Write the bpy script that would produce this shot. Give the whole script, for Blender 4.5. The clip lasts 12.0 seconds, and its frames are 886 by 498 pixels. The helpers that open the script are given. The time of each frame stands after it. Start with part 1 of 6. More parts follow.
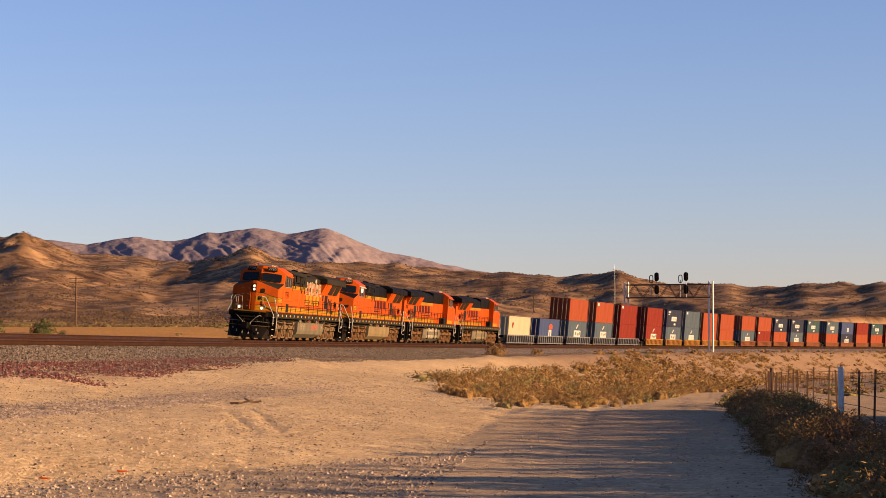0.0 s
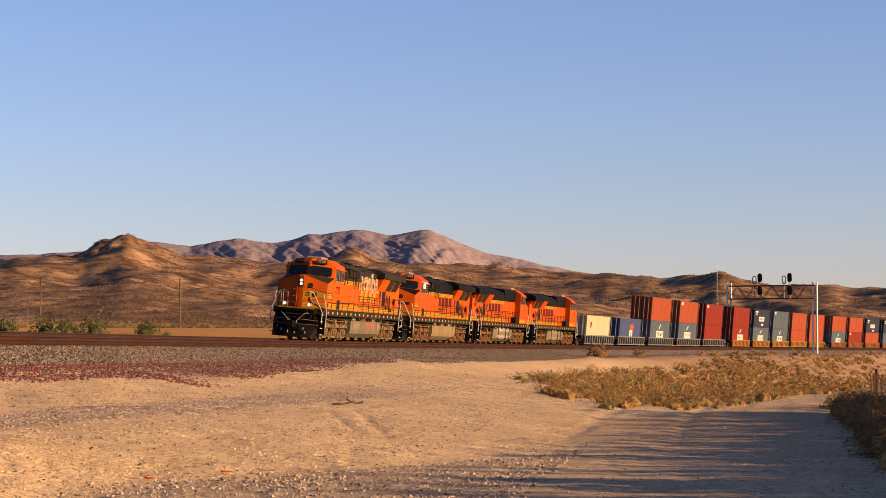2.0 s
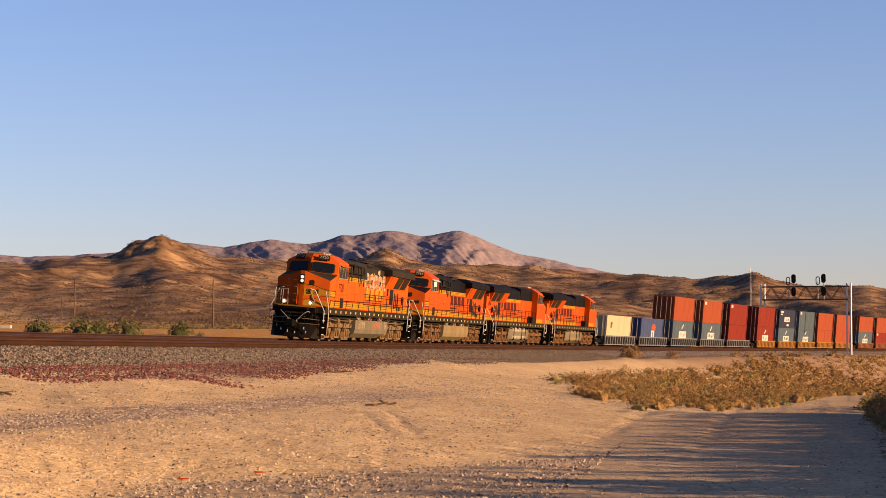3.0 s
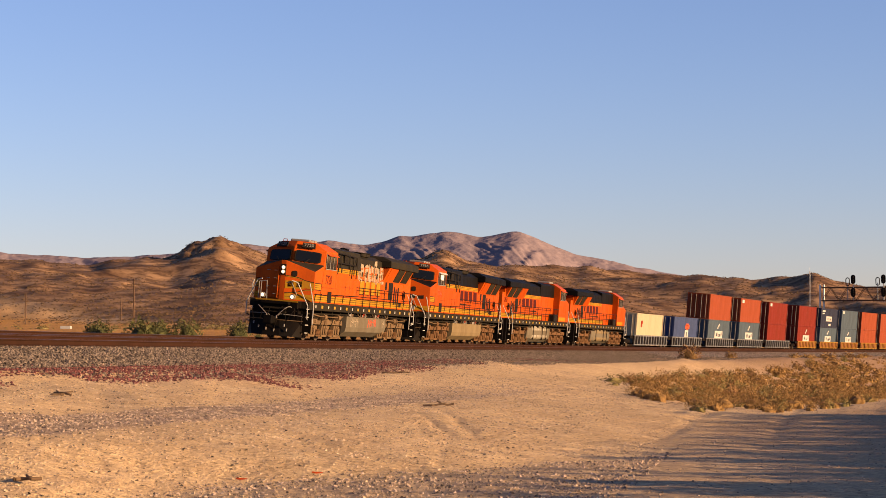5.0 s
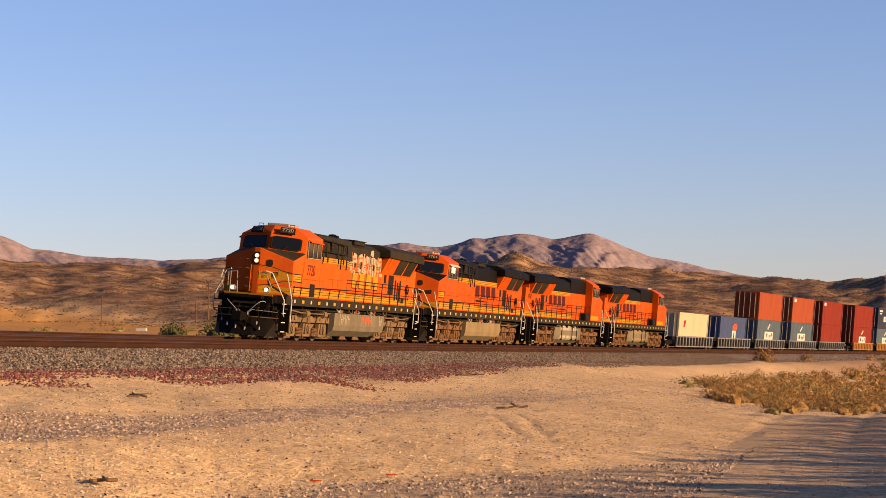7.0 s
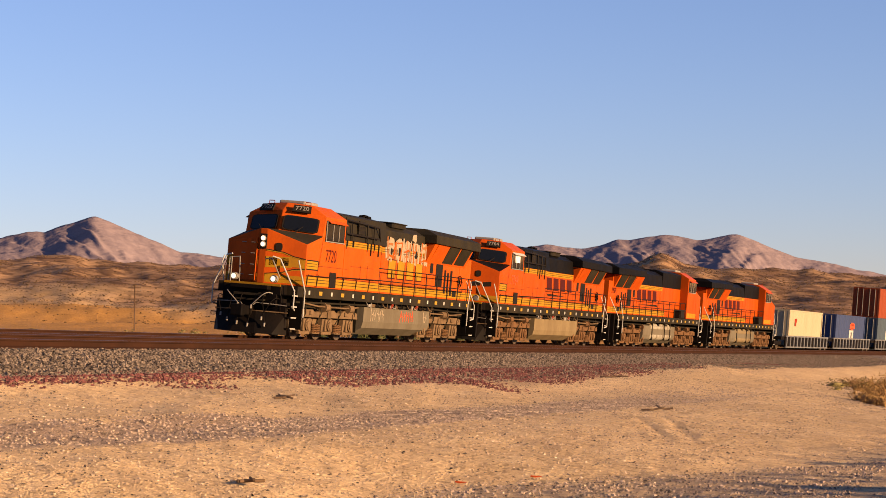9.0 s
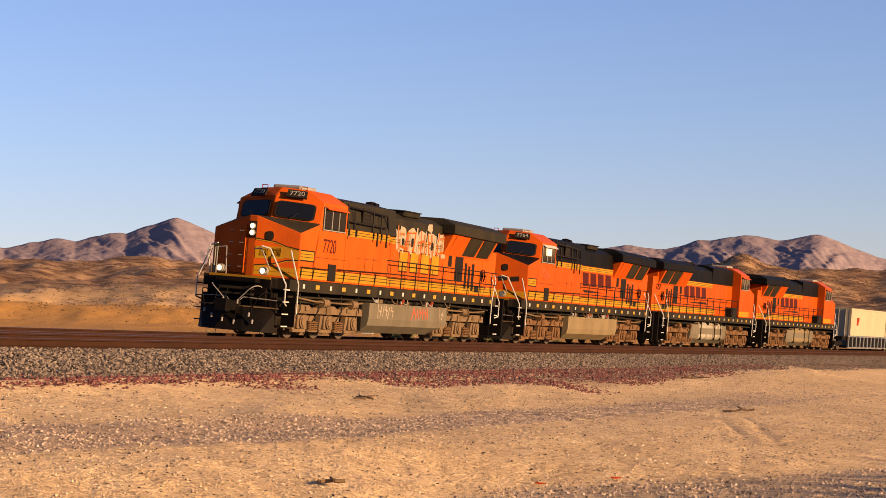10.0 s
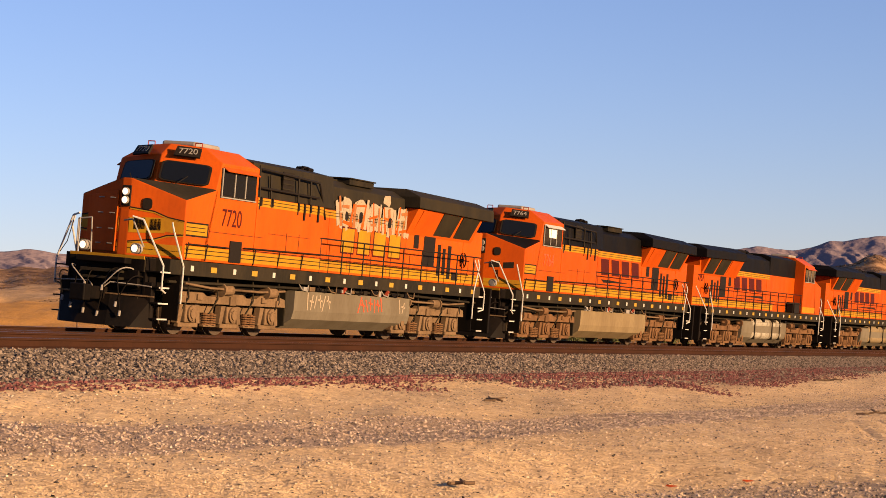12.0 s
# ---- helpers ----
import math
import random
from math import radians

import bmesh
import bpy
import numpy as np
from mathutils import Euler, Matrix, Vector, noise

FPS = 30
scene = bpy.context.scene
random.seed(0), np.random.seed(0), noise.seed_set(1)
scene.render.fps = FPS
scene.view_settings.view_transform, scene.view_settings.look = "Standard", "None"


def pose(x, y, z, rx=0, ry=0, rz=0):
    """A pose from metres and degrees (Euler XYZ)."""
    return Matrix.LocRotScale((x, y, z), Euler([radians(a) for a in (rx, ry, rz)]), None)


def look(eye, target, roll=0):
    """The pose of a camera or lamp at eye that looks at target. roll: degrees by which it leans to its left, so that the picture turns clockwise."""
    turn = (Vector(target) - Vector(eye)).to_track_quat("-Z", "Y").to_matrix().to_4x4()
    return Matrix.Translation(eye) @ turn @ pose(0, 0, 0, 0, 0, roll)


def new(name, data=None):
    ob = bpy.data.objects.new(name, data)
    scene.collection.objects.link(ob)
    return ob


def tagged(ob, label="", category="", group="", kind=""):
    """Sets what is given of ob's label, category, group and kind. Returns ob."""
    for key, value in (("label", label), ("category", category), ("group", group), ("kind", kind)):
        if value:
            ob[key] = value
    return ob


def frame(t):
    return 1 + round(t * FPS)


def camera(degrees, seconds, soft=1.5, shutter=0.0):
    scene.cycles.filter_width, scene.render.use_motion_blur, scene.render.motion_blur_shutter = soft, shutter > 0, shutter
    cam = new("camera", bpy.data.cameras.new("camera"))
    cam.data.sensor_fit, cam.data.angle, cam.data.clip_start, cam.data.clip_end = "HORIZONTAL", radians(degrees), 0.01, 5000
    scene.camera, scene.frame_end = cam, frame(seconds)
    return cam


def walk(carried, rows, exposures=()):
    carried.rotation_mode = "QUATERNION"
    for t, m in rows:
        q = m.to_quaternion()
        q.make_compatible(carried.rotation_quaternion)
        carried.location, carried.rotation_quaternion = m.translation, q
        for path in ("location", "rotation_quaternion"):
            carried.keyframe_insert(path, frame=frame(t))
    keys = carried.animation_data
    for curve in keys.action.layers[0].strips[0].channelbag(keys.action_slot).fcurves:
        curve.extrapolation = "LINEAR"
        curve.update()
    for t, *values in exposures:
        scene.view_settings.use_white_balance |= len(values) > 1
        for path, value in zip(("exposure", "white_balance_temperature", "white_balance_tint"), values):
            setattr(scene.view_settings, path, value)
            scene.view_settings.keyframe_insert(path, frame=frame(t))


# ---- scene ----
EYE = (0.0, 0.0, 1.6)
cam = camera(24.57, 12.0, soft=0.75)
# seconds, turn to the left, tilt up, roll (degrees) of the panning camera on its fixed stand
PAN = [(0.0, 0.0, 2.841, -0.058), (0.5, 0.87, 2.871, -0.031), (1.0, 1.778, 2.875, 0.0), (1.5, 2.244, 2.877, 0.0),
       (2.0, 2.86, 2.877, 0.0), (2.5, 3.39, 2.893, 0.01), (3.5, 4.12, 2.912, 0.015), (4.5, 4.897, 2.93, 0.03), (5.0, 5.409, 2.925, 0.055),
       (5.5, 5.817, 2.939, 0.055), (6.0, 6.372, 2.949, 0.05), (6.5, 6.733, 2.956, 0.061), (7.0, 7.478, 2.985, 0.08),
       (8.0, 9.38, 3.012, 0.08), (9.0, 11.534, 3.03, 0.075), (9.5, 12.727, 3.032, 0.08), (10.0, 13.788, 3.048, 0.13),
       (10.5, 14.62, 3.076, 0.119), (11.0, 15.356, 3.097, 0.09), (11.5, 16.365, 3.104, 0.116), (12.0, 17.427, 3.098, 0.138)]


def aim(yaw, tilt, roll):
    a, b = radians(yaw), radians(tilt)
    d = Vector((-math.sin(a) * math.cos(b), math.cos(a) * math.cos(b), math.sin(b)))
    return look(EYE, Vector(EYE) + d * 100, roll)


walk(cam, [(t, aim(y, p, r)) for t, y, p, r in PAN], exposures=[(0.0, 1.6), (12.0, 1.6)])

# ---- light: a low warm sun square to the track, and a clear sky ----
SUN_EL, SUN_AZ = 11.0, -17.0          # elevation; direction in plan, degrees from +x towards +y
world = bpy.data.worlds.new("sky")
scene.world = world
world.use_nodes = True
wt = world.node_tree
sky = wt.nodes.new("ShaderNodeTexSky")
sky.sky_type, sky.sun_disc = "NISHITA", False
sky.sun_elevation, sky.sun_rotation = radians(SUN_EL), radians(90 - SUN_AZ)
sky.air_density, sky.dust_density, sky.ozone_density = 1.0, 0.25, 4.0
wt.nodes["Background"].inputs[1].default_value = 0.0555
tint = wt.nodes.new("ShaderNodeMix")
tint.data_type, tint.blend_type = "RGBA", "MULTIPLY"
tint.inputs[0].default_value, tint.inputs[7].default_value = 1.0, (1.32, 0.985, 1.11, 1.0)
wt.links.new(sky.outputs[0], tint.inputs[6])
wt.links.new(tint.outputs[2], wt.nodes["Background"].inputs[0])
sun = new("sun", bpy.data.lights.new("sun", "SUN"))
sun.data.energy, sun.data.angle, sun.data.color = 5.0, radians(0.6), (1.0, 0.63, 0.32)
sd = Vector((math.cos(radians(SUN_EL)) * math.cos(radians(SUN_AZ)), math.cos(radians(SUN_EL)) * math.sin(radians(SUN_AZ)), math.sin(radians(SUN_EL))))
sun.matrix_world = look((60, 20, 40), Vector((60, 20, 40)) - sd)

# ---- materials ----


def nodes_of(name):
    m = bpy.data.materials.new(name)
    m.use_nodes = True
    nt = m.node_tree
    return m, nt, nt.nodes["Principled BSDF"]


def noise_node(nt, scale, detail=4.0, coords="Object", stretch=(1, 1, 1)):
    tc = nt.nodes.new("ShaderNodeTexCoord")
    mp = nt.nodes.new("ShaderNodeMapping")
    mp.inputs["Scale"].default_value = stretch
    nt.links.new(tc.outputs[coords], mp.inputs[0])
    n = nt.nodes.new("ShaderNodeTexNoise")
    n.inputs["Scale"].default_value, n.inputs["Detail"].default_value = scale, detail
    nt.links.new(mp.outputs[0], n.inputs["Vector"])
    return n


def ramp(nt, src, stops):
    r = nt.nodes.new("ShaderNodeValToRGB")
    while len(r.color_ramp.elements) < len(stops):
        r.color_ramp.elements.new(0.5)
    for e, (p, c) in zip(r.color_ramp.elements, stops):
        e.position, e.color = p, (*c, 1.0)
    nt.links.new(src, r.inputs[0])
    return r


def mixed(nt, fac, a, b, blend="MIX"):
    m = nt.nodes.new("ShaderNodeMix")
    m.data_type, m.blend_type = "RGBA", blend
    for val, idx in ((fac, 0), (a, 6), (b, 7)):
        if isinstance(val, (int, float)):
            m.inputs[idx].default_value = val
        elif isinstance(val, tuple):
            m.inputs[idx].default_value = (*val, 1.0)
        else:
            nt.links.new(val, m.inputs[idx])
    return m.outputs[2]


def bump_of(nt, bsdf, src, strength, distance):
    b = nt.nodes.new("ShaderNodeBump")
    b.inputs["Strength"].default_value, b.inputs["Distance"].default_value = strength, distance
    nt.links.new(src, b.inputs["Height"])
    nt.links.new(b.outputs[0], bsdf.inputs["Normal"])


def paint(name, color, rough=0.45, metal=0.0, dirt=(0.12, 0.08, 0.05), amount=0.35, scale=1.3, grain=14.0, stretch=(1, 1, 0.35), bump=0.0, gloss=0.06):
    """Painted or bare metal with grime at two scales."""
    m, nt, b = nodes_of(name)
    big, small = noise_node(nt, scale, 5.0, stretch=stretch), noise_node(nt, grain, 3.0, stretch=stretch)
    f1 = ramp(nt, big.outputs[0], [(0.42, (0, 0, 0)), (0.72, (amount, amount, amount))])
    f2 = ramp(nt, small.outputs[0], [(0.45, (0, 0, 0)), (0.8, (amount * 0.7,) * 3)])
    c = mixed(nt, f1.outputs[0], tuple(color), tuple(dirt))
    c = mixed(nt, f2.outputs[0], c, tuple(dirt))
    nt.links.new(c, b.inputs["Base Color"])
    r = ramp(nt, big.outputs[0], [(0.3, (rough,) * 3), (0.8, (min(1, rough + 0.25),) * 3)])
    nt.links.new(r.outputs[0], b.inputs["Roughness"])
    b.inputs["Metallic"].default_value, b.inputs["Specular IOR Level"].default_value = metal, gloss
    if bump:
        bump_of(nt, b, small.outputs[0], bump, 0.01)
    return m


def plain(name, color, rough=0.6, metal=0.0, glow=0.0):
    m, nt, b = nodes_of(name)
    n = noise_node(nt, 20.0, 3.0)
    r = ramp(nt, n.outputs[0], [(0.3, tuple(x * 0.85 for x in color)), (0.7, tuple(min(1, x * 1.1) for x in color))])
    nt.links.new(r.outputs[0], b.inputs["Base Color"])
    b.inputs["Roughness"].default_value, b.inputs["Metallic"].default_value = rough, metal
    b.inputs["Specular IOR Level"].default_value = 0.08
    if glow:
        b.inputs["Emission Color"].default_value, b.inputs["Emission Strength"].default_value = (*color, 1), glow
    return m


def varied(name, dark, light, rough=0.9, spread=0.6, grain=30.0, clump=0.35):
    """Loose stuff: each piece of the joined mesh takes its own tone."""
    m, nt, b = nodes_of(name)
    g = nt.nodes.new("ShaderNodeNewGeometry")
    n = noise_node(nt, grain, 2.0)
    r = ramp(nt, g.outputs["Random Per Island"], [(0.5 - spread / 2, dark), (0.5 + spread / 2, light)])
    c = mixed(nt, clump, r.outputs[0], ramp(nt, n.outputs[0], [(0.38, dark), (0.62, light)]).outputs[0])
    nt.links.new(c, b.inputs["Base Color"])
    b.inputs["Roughness"].default_value, b.inputs["Specular IOR Level"].default_value = rough, 0.1
    return m


M_ORANGE = paint("orange_paint", (0.285, 0.044, 0.0025), 0.38, dirt=(0.15, 0.022, 0.003), amount=0.3)
M_ORANGE_FADED = paint("sun_faded_orange_paint", (0.325, 0.054, 0.0034), 0.5, dirt=(0.16, 0.026, 0.004), amount=0.4)
M_YELLOW = paint("yellow_band_paint", (0.25, 0.13, 0.007), 0.45, dirt=(0.15, 0.06, 0.01), amount=0.4)
M_LINE = plain("black_line_paint", (0.01, 0.00765, 0.0056), 0.6)
M_ROOF = paint("dark_olive_roof_paint", (0.01368, 0.01148, 0.00735), 0.6, dirt=(0.02678, 0.02066, 0.01207), amount=0.6)
M_BLACK_ROOF = paint("black_roof_paint", (0.002835, 0.00244, 0.00224), 0.5, dirt=(0.008064, 0.006409, 0.005012), amount=0.5)
M_SILL = paint("dark_underframe_paint", (0.01065, 0.009184, 0.006405), 0.65, dirt=(0.03046, 0.02279, 0.01344), amount=0.6)
M_BLACK = paint("sooty_black_steel", (0.002835, 0.002352, 0.0021), 0.55, dirt=(0.00945, 0.00588, 0.00392), amount=0.5)
M_TRUCK = paint("dusty_tan_cast_steel", (0.118, 0.076, 0.042), 0.85, dirt=(0.026, 0.017, 0.01), amount=0.55, scale=1.8, stretch=(1, 1, 1), bump=0.15)
M_TANK = paint("dusty_grey_fuel_tank_paint", (0.1012, 0.08624, 0.0616), 0.7, dirt=(0.0572, 0.044, 0.02904), amount=0.55, scale=0.9)
M_TANK_TAN = paint("dusty_tan_fuel_tank_paint", (0.1408, 0.1056, 0.05808), 0.75, dirt=(0.0792, 0.05456, 0.0308), amount=0.55, scale=0.9)
M_TRUCK_RUST = paint("rusty_brown_cast_steel", (0.105, 0.055, 0.026), 0.85, dirt=(0.024, 0.014, 0.0085), amount=0.55, scale=1.8, stretch=(1, 1, 1), bump=0.15)
M_SILVER = paint("worn_silver_reservoir_paint", (0.235, 0.212, 0.165), 0.55, dirt=(0.0616, 0.044, 0.0264), amount=0.8, scale=2.0)
M_STEEL = paint("wheel_steel", (0.1088, 0.0832, 0.064), 0.5, 0.6, dirt=(0.0448, 0.032, 0.0224), amount=0.6)
M_WHITE = plain("white_rail_paint", (0.3168, 0.308, 0.2904), 0.5)
M_BRIGHT = plain("weathered_white_structure_paint", (0.58, 0.56, 0.52), 0.6)
M_GREY = paint("light_grey_paint", (0.176, 0.1672, 0.154), 0.6, amount=0.4)
M_LAMP = plain("headlight_glow", (1.0, 0.82, 0.58), 0.3, glow=0.4)
M_REFLECT = plain("yellow_reflective_tape", (0.26, 0.15, 0.02), 0.4)
M_REFLECT_W = plain("white_reflective_tape", (0.3, 0.29, 0.26), 0.4)
M_GRAF = plain("chalky_white_spray_paint", (0.225, 0.178, 0.125), 0.8)
M_GRAF_RED = plain("red_spray_paint", (0.384, 0.0576, 0.0256), 0.8)
M_SPRAY_BROWN = plain("thin_rusty_spray_paint", (0.2, 0.075, 0.025), 0.8)
M_NUM = plain("dark_maroon_figures", (0.042, 0.006, 0.004), 0.6)
M_DARKRED = paint("dark_red_paint", (0.192, 0.0192, 0.0077), 0.5)


def glass_material():
    m, nt, b = nodes_of("dark_cab_glass")
    b.inputs["Base Color"].default_value = (0.004, 0.005, 0.007, 1)
    b.inputs["Roughness"].default_value, b.inputs["Specular IOR Level"].default_value = 0.05, 0.18
    return m


M_GLASS = glass_material()
M_RAIL = paint("rusty_rail_web", (0.0279, 0.0114, 0.006), 0.8, dirt=(0.01389, 0.0069, 0.00462), amount=0.6, scale=0.8, stretch=(1, 1, 1), bump=0.3)
M_RAILHEAD = plain("worn_rail_head", (0.0873, 0.07296, 0.06912), 0.38, 0.9)
M_TIE = paint("weathered_concrete_tie", (0.1111, 0.096, 0.08064), 0.9, dirt=(0.04762, 0.03456, 0.02688), amount=0.6)
M_GALV = paint("galvanised_steel", (0.352, 0.3456, 0.3328), 0.45, 0.5, dirt=(0.16, 0.1408, 0.128), amount=0.4)
M_WOOD = paint("weathered_pole_wood", (0.1024, 0.064, 0.0416), 0.9, dirt=(0.0448, 0.0288, 0.0192), amount=0.7)
M_RUSTPOST = paint("rusty_fence_steel", (0.07, 0.042, 0.03), 0.85, amount=0.5)
M_BALLAST_STONE = varied("grey_ballast_stone", (0.009, 0.0066, 0.0058), (0.19, 0.15, 0.12), 0.9, 0.7)
M_GRAVEL = varied("pinkish_grey_gravel", (0.03, 0.0215, 0.0175), (0.4, 0.308, 0.245), 0.9, 0.95)
M_BALLAST_RED = varied("red_brown_ballast_stone", (0.034, 0.011, 0.0125), (0.16, 0.062, 0.057), 0.9, 0.95)
M_PEBBLE = varied("pale_desert_pebble", (0.08, 0.055, 0.036), (0.5, 0.385, 0.27), 0.9, 0.95)
M_BRUSH = varied("dry_brush_leaves", (0.085, 0.048, 0.019), (0.27, 0.165, 0.062), 0.9, 0.9, 4.5, 0.7)
M_SAGE = varied("grey_green_sage_leaves", (0.07, 0.055, 0.022), (0.21, 0.17, 0.066), 0.9, 0.9, 4.5, 0.7)
M_DARKBUSH = varied("dark_scrub_leaves", (0.06912, 0.0357, 0.01652), (0.2419, 0.1377, 0.06426), 0.9, 0.9, 4.5, 0.7)
M_GREENBUSH = varied("dull_green_creosote_leaves", (0.0288, 0.0324, 0.013), (0.0936, 0.0936, 0.036), 0.9, 0.9)
M_SCRUB = varied("hillside_scrub_leaves", (0.042, 0.026, 0.0135), (0.115, 0.069, 0.034), 0.95, 0.9)
M_TWIG = plain("dead_twig_bark", (0.10, 0.065, 0.04), 0.9)


def ground_material():
    """Sand with gravel; grey gravel on the service way; scrub tints far off."""
    m, nt, b = nodes_of("desert_sand_and_gravel")
    big, mid = noise_node(nt, 0.12, 5.0), noise_node(nt, 1.4, 6.0)
    fine, grit = noise_node(nt, 9.0, 4.0), noise_node(nt, 38.0, 2.0)
    sand = ramp(nt, mid.outputs[0], [(0.3, (0.43, 0.299, 0.16)), (0.55, (0.52, 0.369, 0.199)), (0.75, (0.575, 0.424, 0.24))])
    grey = ramp(nt, grit.outputs[0], [(0.3, (0.16, 0.11, 0.075)), (0.55, (0.31, 0.222, 0.148)), (0.75, (0.43, 0.325, 0.225))])
    far = ramp(nt, noise_node(nt, 0.03, 9.0).outputs[0], [(0.38, (0.118, 0.066, 0.036)), (0.5, (0.19, 0.112, 0.058)), (0.62, (0.285, 0.175, 0.092))])
    zone = nt.nodes.new("ShaderNodeAttribute")
    zone.attribute_name = "zone"
    sep = nt.nodes.new("ShaderNodeSeparateColor")
    nt.links.new(zone.outputs["Color"], sep.inputs[0])

    def worn(src, lo, hi):
        add = nt.nodes.new("ShaderNodeMath")
        add.operation = "MULTIPLY_ADD"
        nt.links.new(fine.outputs[0], add.inputs[0])
        add.inputs[1].default_value = 0.5
        nt.links.new(src, add.inputs[2])
        return ramp(nt, add.outputs[0], [(lo, (0, 0, 0)), (hi, (1, 1, 1))]).outputs[0]

    speck = ramp(nt, grit.outputs[0], [(0.56, (0, 0, 0)), (0.68, (0.55, 0.55, 0.55))])
    c = mixed(nt, speck.outputs[0], sand.outputs[0], (0.2112, 0.1496, 0.0968))
    c = mixed(nt, worn(sep.outputs[0], 0.45, 0.95), c, grey.outputs[0])
    mott = ramp(nt, noise_node(nt, 0.13, 9.0).outputs[0], [(0.41, (0.34, 0.3, 0.28)), (0.49, (0.84, 0.81, 0.78)), (0.56, (1.0, 1.0, 1.0)), (0.7, (1.25, 1.2, 1.12))])
    hill = mixed(nt, 0.85, far.outputs[0], mott.outputs[0], "MULTIPLY")
    c = mixed(nt, sep.outputs[1], c, hill)
    # dirt road: red-brown, set darker and redder to deepen the shadow across it
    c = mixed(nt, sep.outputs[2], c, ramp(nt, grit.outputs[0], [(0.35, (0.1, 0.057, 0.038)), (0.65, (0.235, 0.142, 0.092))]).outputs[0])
    c = mixed(nt, zone.outputs["Alpha"], c, ramp(nt, mid.outputs[0], [(0.3, (0.31, 0.155, 0.038)), (0.7, (0.45, 0.235, 0.06))]).outputs[0])
    cell = nt.nodes.new("ShaderNodeTexVoronoi")
    cell.inputs["Scale"].default_value = 17.0
    nt.links.new(grit.inputs["Vector"].links[0].from_socket, cell.inputs["Vector"])
    spot = nt.nodes.new("ShaderNodeSeparateColor")
    nt.links.new(cell.outputs["Color"], spot.inputs[0])
    c = mixed(nt, 0.8, c, ramp(nt, spot.outputs[0], [(0.0, (0.5, 0.48, 0.46)), (0.35, (0.92, 0.92, 0.92)), (0.8, (1.0, 1.0, 1.0)), (1.0, (1.35, 1.33, 1.3))]).outputs[0], "MULTIPLY")
    tone = ramp(nt, big.outputs[0], [(0.3, (0.85, 0.85, 0.85)), (0.7, (1.1, 1.1, 1.1))])
    c = mixed(nt, 1.0, c, tone.outputs[0], "MULTIPLY")
    nt.links.new(c, b.inputs["Base Color"])
    b.inputs["Roughness"].default_value, b.inputs["Specular IOR Level"].default_value = 0.95, 0.1
    h = nt.nodes.new("ShaderNodeMath")
    h.operation = "ADD"
    nt.links.new(grit.outputs[0], h.inputs[0])
    nt.links.new(fine.outputs[0], h.inputs[1])
    bump_of(nt, b, h.outputs[0], 0.65, 0.05)
    return m


def rock_material(name, dark, light, scale):
    m, nt, b = nodes_of(name)
    n1, n2 = noise_node(nt, scale, 8.0), noise_node(nt, scale * 7, 5.0)
    a = ramp(nt, n1.outputs[0], [(0.32, dark), (0.68, light)])
    c = mixed(nt, 0.4, a.outputs[0], ramp(nt, n2.outputs[0], [(0.35, dark), (0.65, light)]).outputs[0])
    nt.links.new(c, b.inputs["Base Color"])
    b.inputs["Roughness"].default_value, b.inputs["Specular IOR Level"].default_value = 1.0, 0.0
    bump_of(nt, b, n2.outputs[0], 0.7, 7.0)
    return m


def ballast_material():
    m, nt, b = nodes_of("crushed_stone_ballast")
    tc = nt.nodes.new("ShaderNodeTexCoord")
    v = nt.nodes.new("ShaderNodeTexVoronoi")
    v.inputs["Scale"].default_value = 17.0
    nt.links.new(tc.outputs["Object"], v.inputs["Vector"])
    sep = nt.nodes.new("ShaderNodeSeparateColor")
    nt.links.new(v.outputs["Color"], sep.inputs[0])
    c = ramp(nt, sep.outputs[0], [(0.0, (0.015, 0.012, 0.01)), (0.45, (0.07, 0.056, 0.047)), (0.8, (0.2, 0.165, 0.135)), (1.0, (0.42, 0.35, 0.29))])
    n = noise_node(nt, 0.35, 4.0)
    c2 = mixed(nt, ramp(nt, n.outputs[0], [(0.45, (0, 0, 0)), (0.7, (0.5, 0.5, 0.5))]).outputs[0], c.outputs[0], (0.15, 0.075, 0.06))
    nt.links.new(c2, b.inputs["Base Color"])
    b.inputs["Roughness"].default_value, b.inputs["Specular IOR Level"].default_value = 0.95, 0.1
    bump_of(nt, b, v.outputs["Distance"], 1.0, 0.05)
    return m


M_BALLAST = ballast_material()
M_GROUND = ground_material()
M_MOUNTAIN = rock_material("bare_purple_brown_rock", (0.165, 0.131, 0.143), (0.208, 0.165, 0.174), 0.006)

# ---- mesh tools ----


def part(name, bm, material, parent=None, label=""):
    me = bpy.data.meshes.new(name)
    bm.to_mesh(me)
    bm.free()
    me.materials.append(material)
    ob = new(name, me)
    if parent:
        ob.parent = parent
    if label:
        ob["label"] = label
    return ob


def shared(name, me, parent=None, m=None):
    ob = new(name, me)
    if parent:
        ob.parent = parent
    if m is not None:
        ob.matrix_basis = m
    return ob


def box(bm, x0, x1, y0, y1, z0, z1, bevel=0.0):
    r = bmesh.ops.create_cube(bm, size=1.0)
    for v in r["verts"]:
        v.co = Vector(((x0 + x1) / 2 + v.co.x * (x1 - x0), (y0 + y1) / 2 + v.co.y * (y1 - y0), (z0 + z1) / 2 + v.co.z * (z1 - z0)))
    if bevel:
        es = list({e for v in r["verts"] for e in v.link_edges})
        bmesh.ops.bevel(bm, geom=es, offset=bevel, segments=2, affect="EDGES", profile=0.5)
    return bm


def boxes(rows, bevel=0.0):
    bm = bmesh.new()
    for r in rows:
        box(bm, *r, bevel=bevel)
    return bm


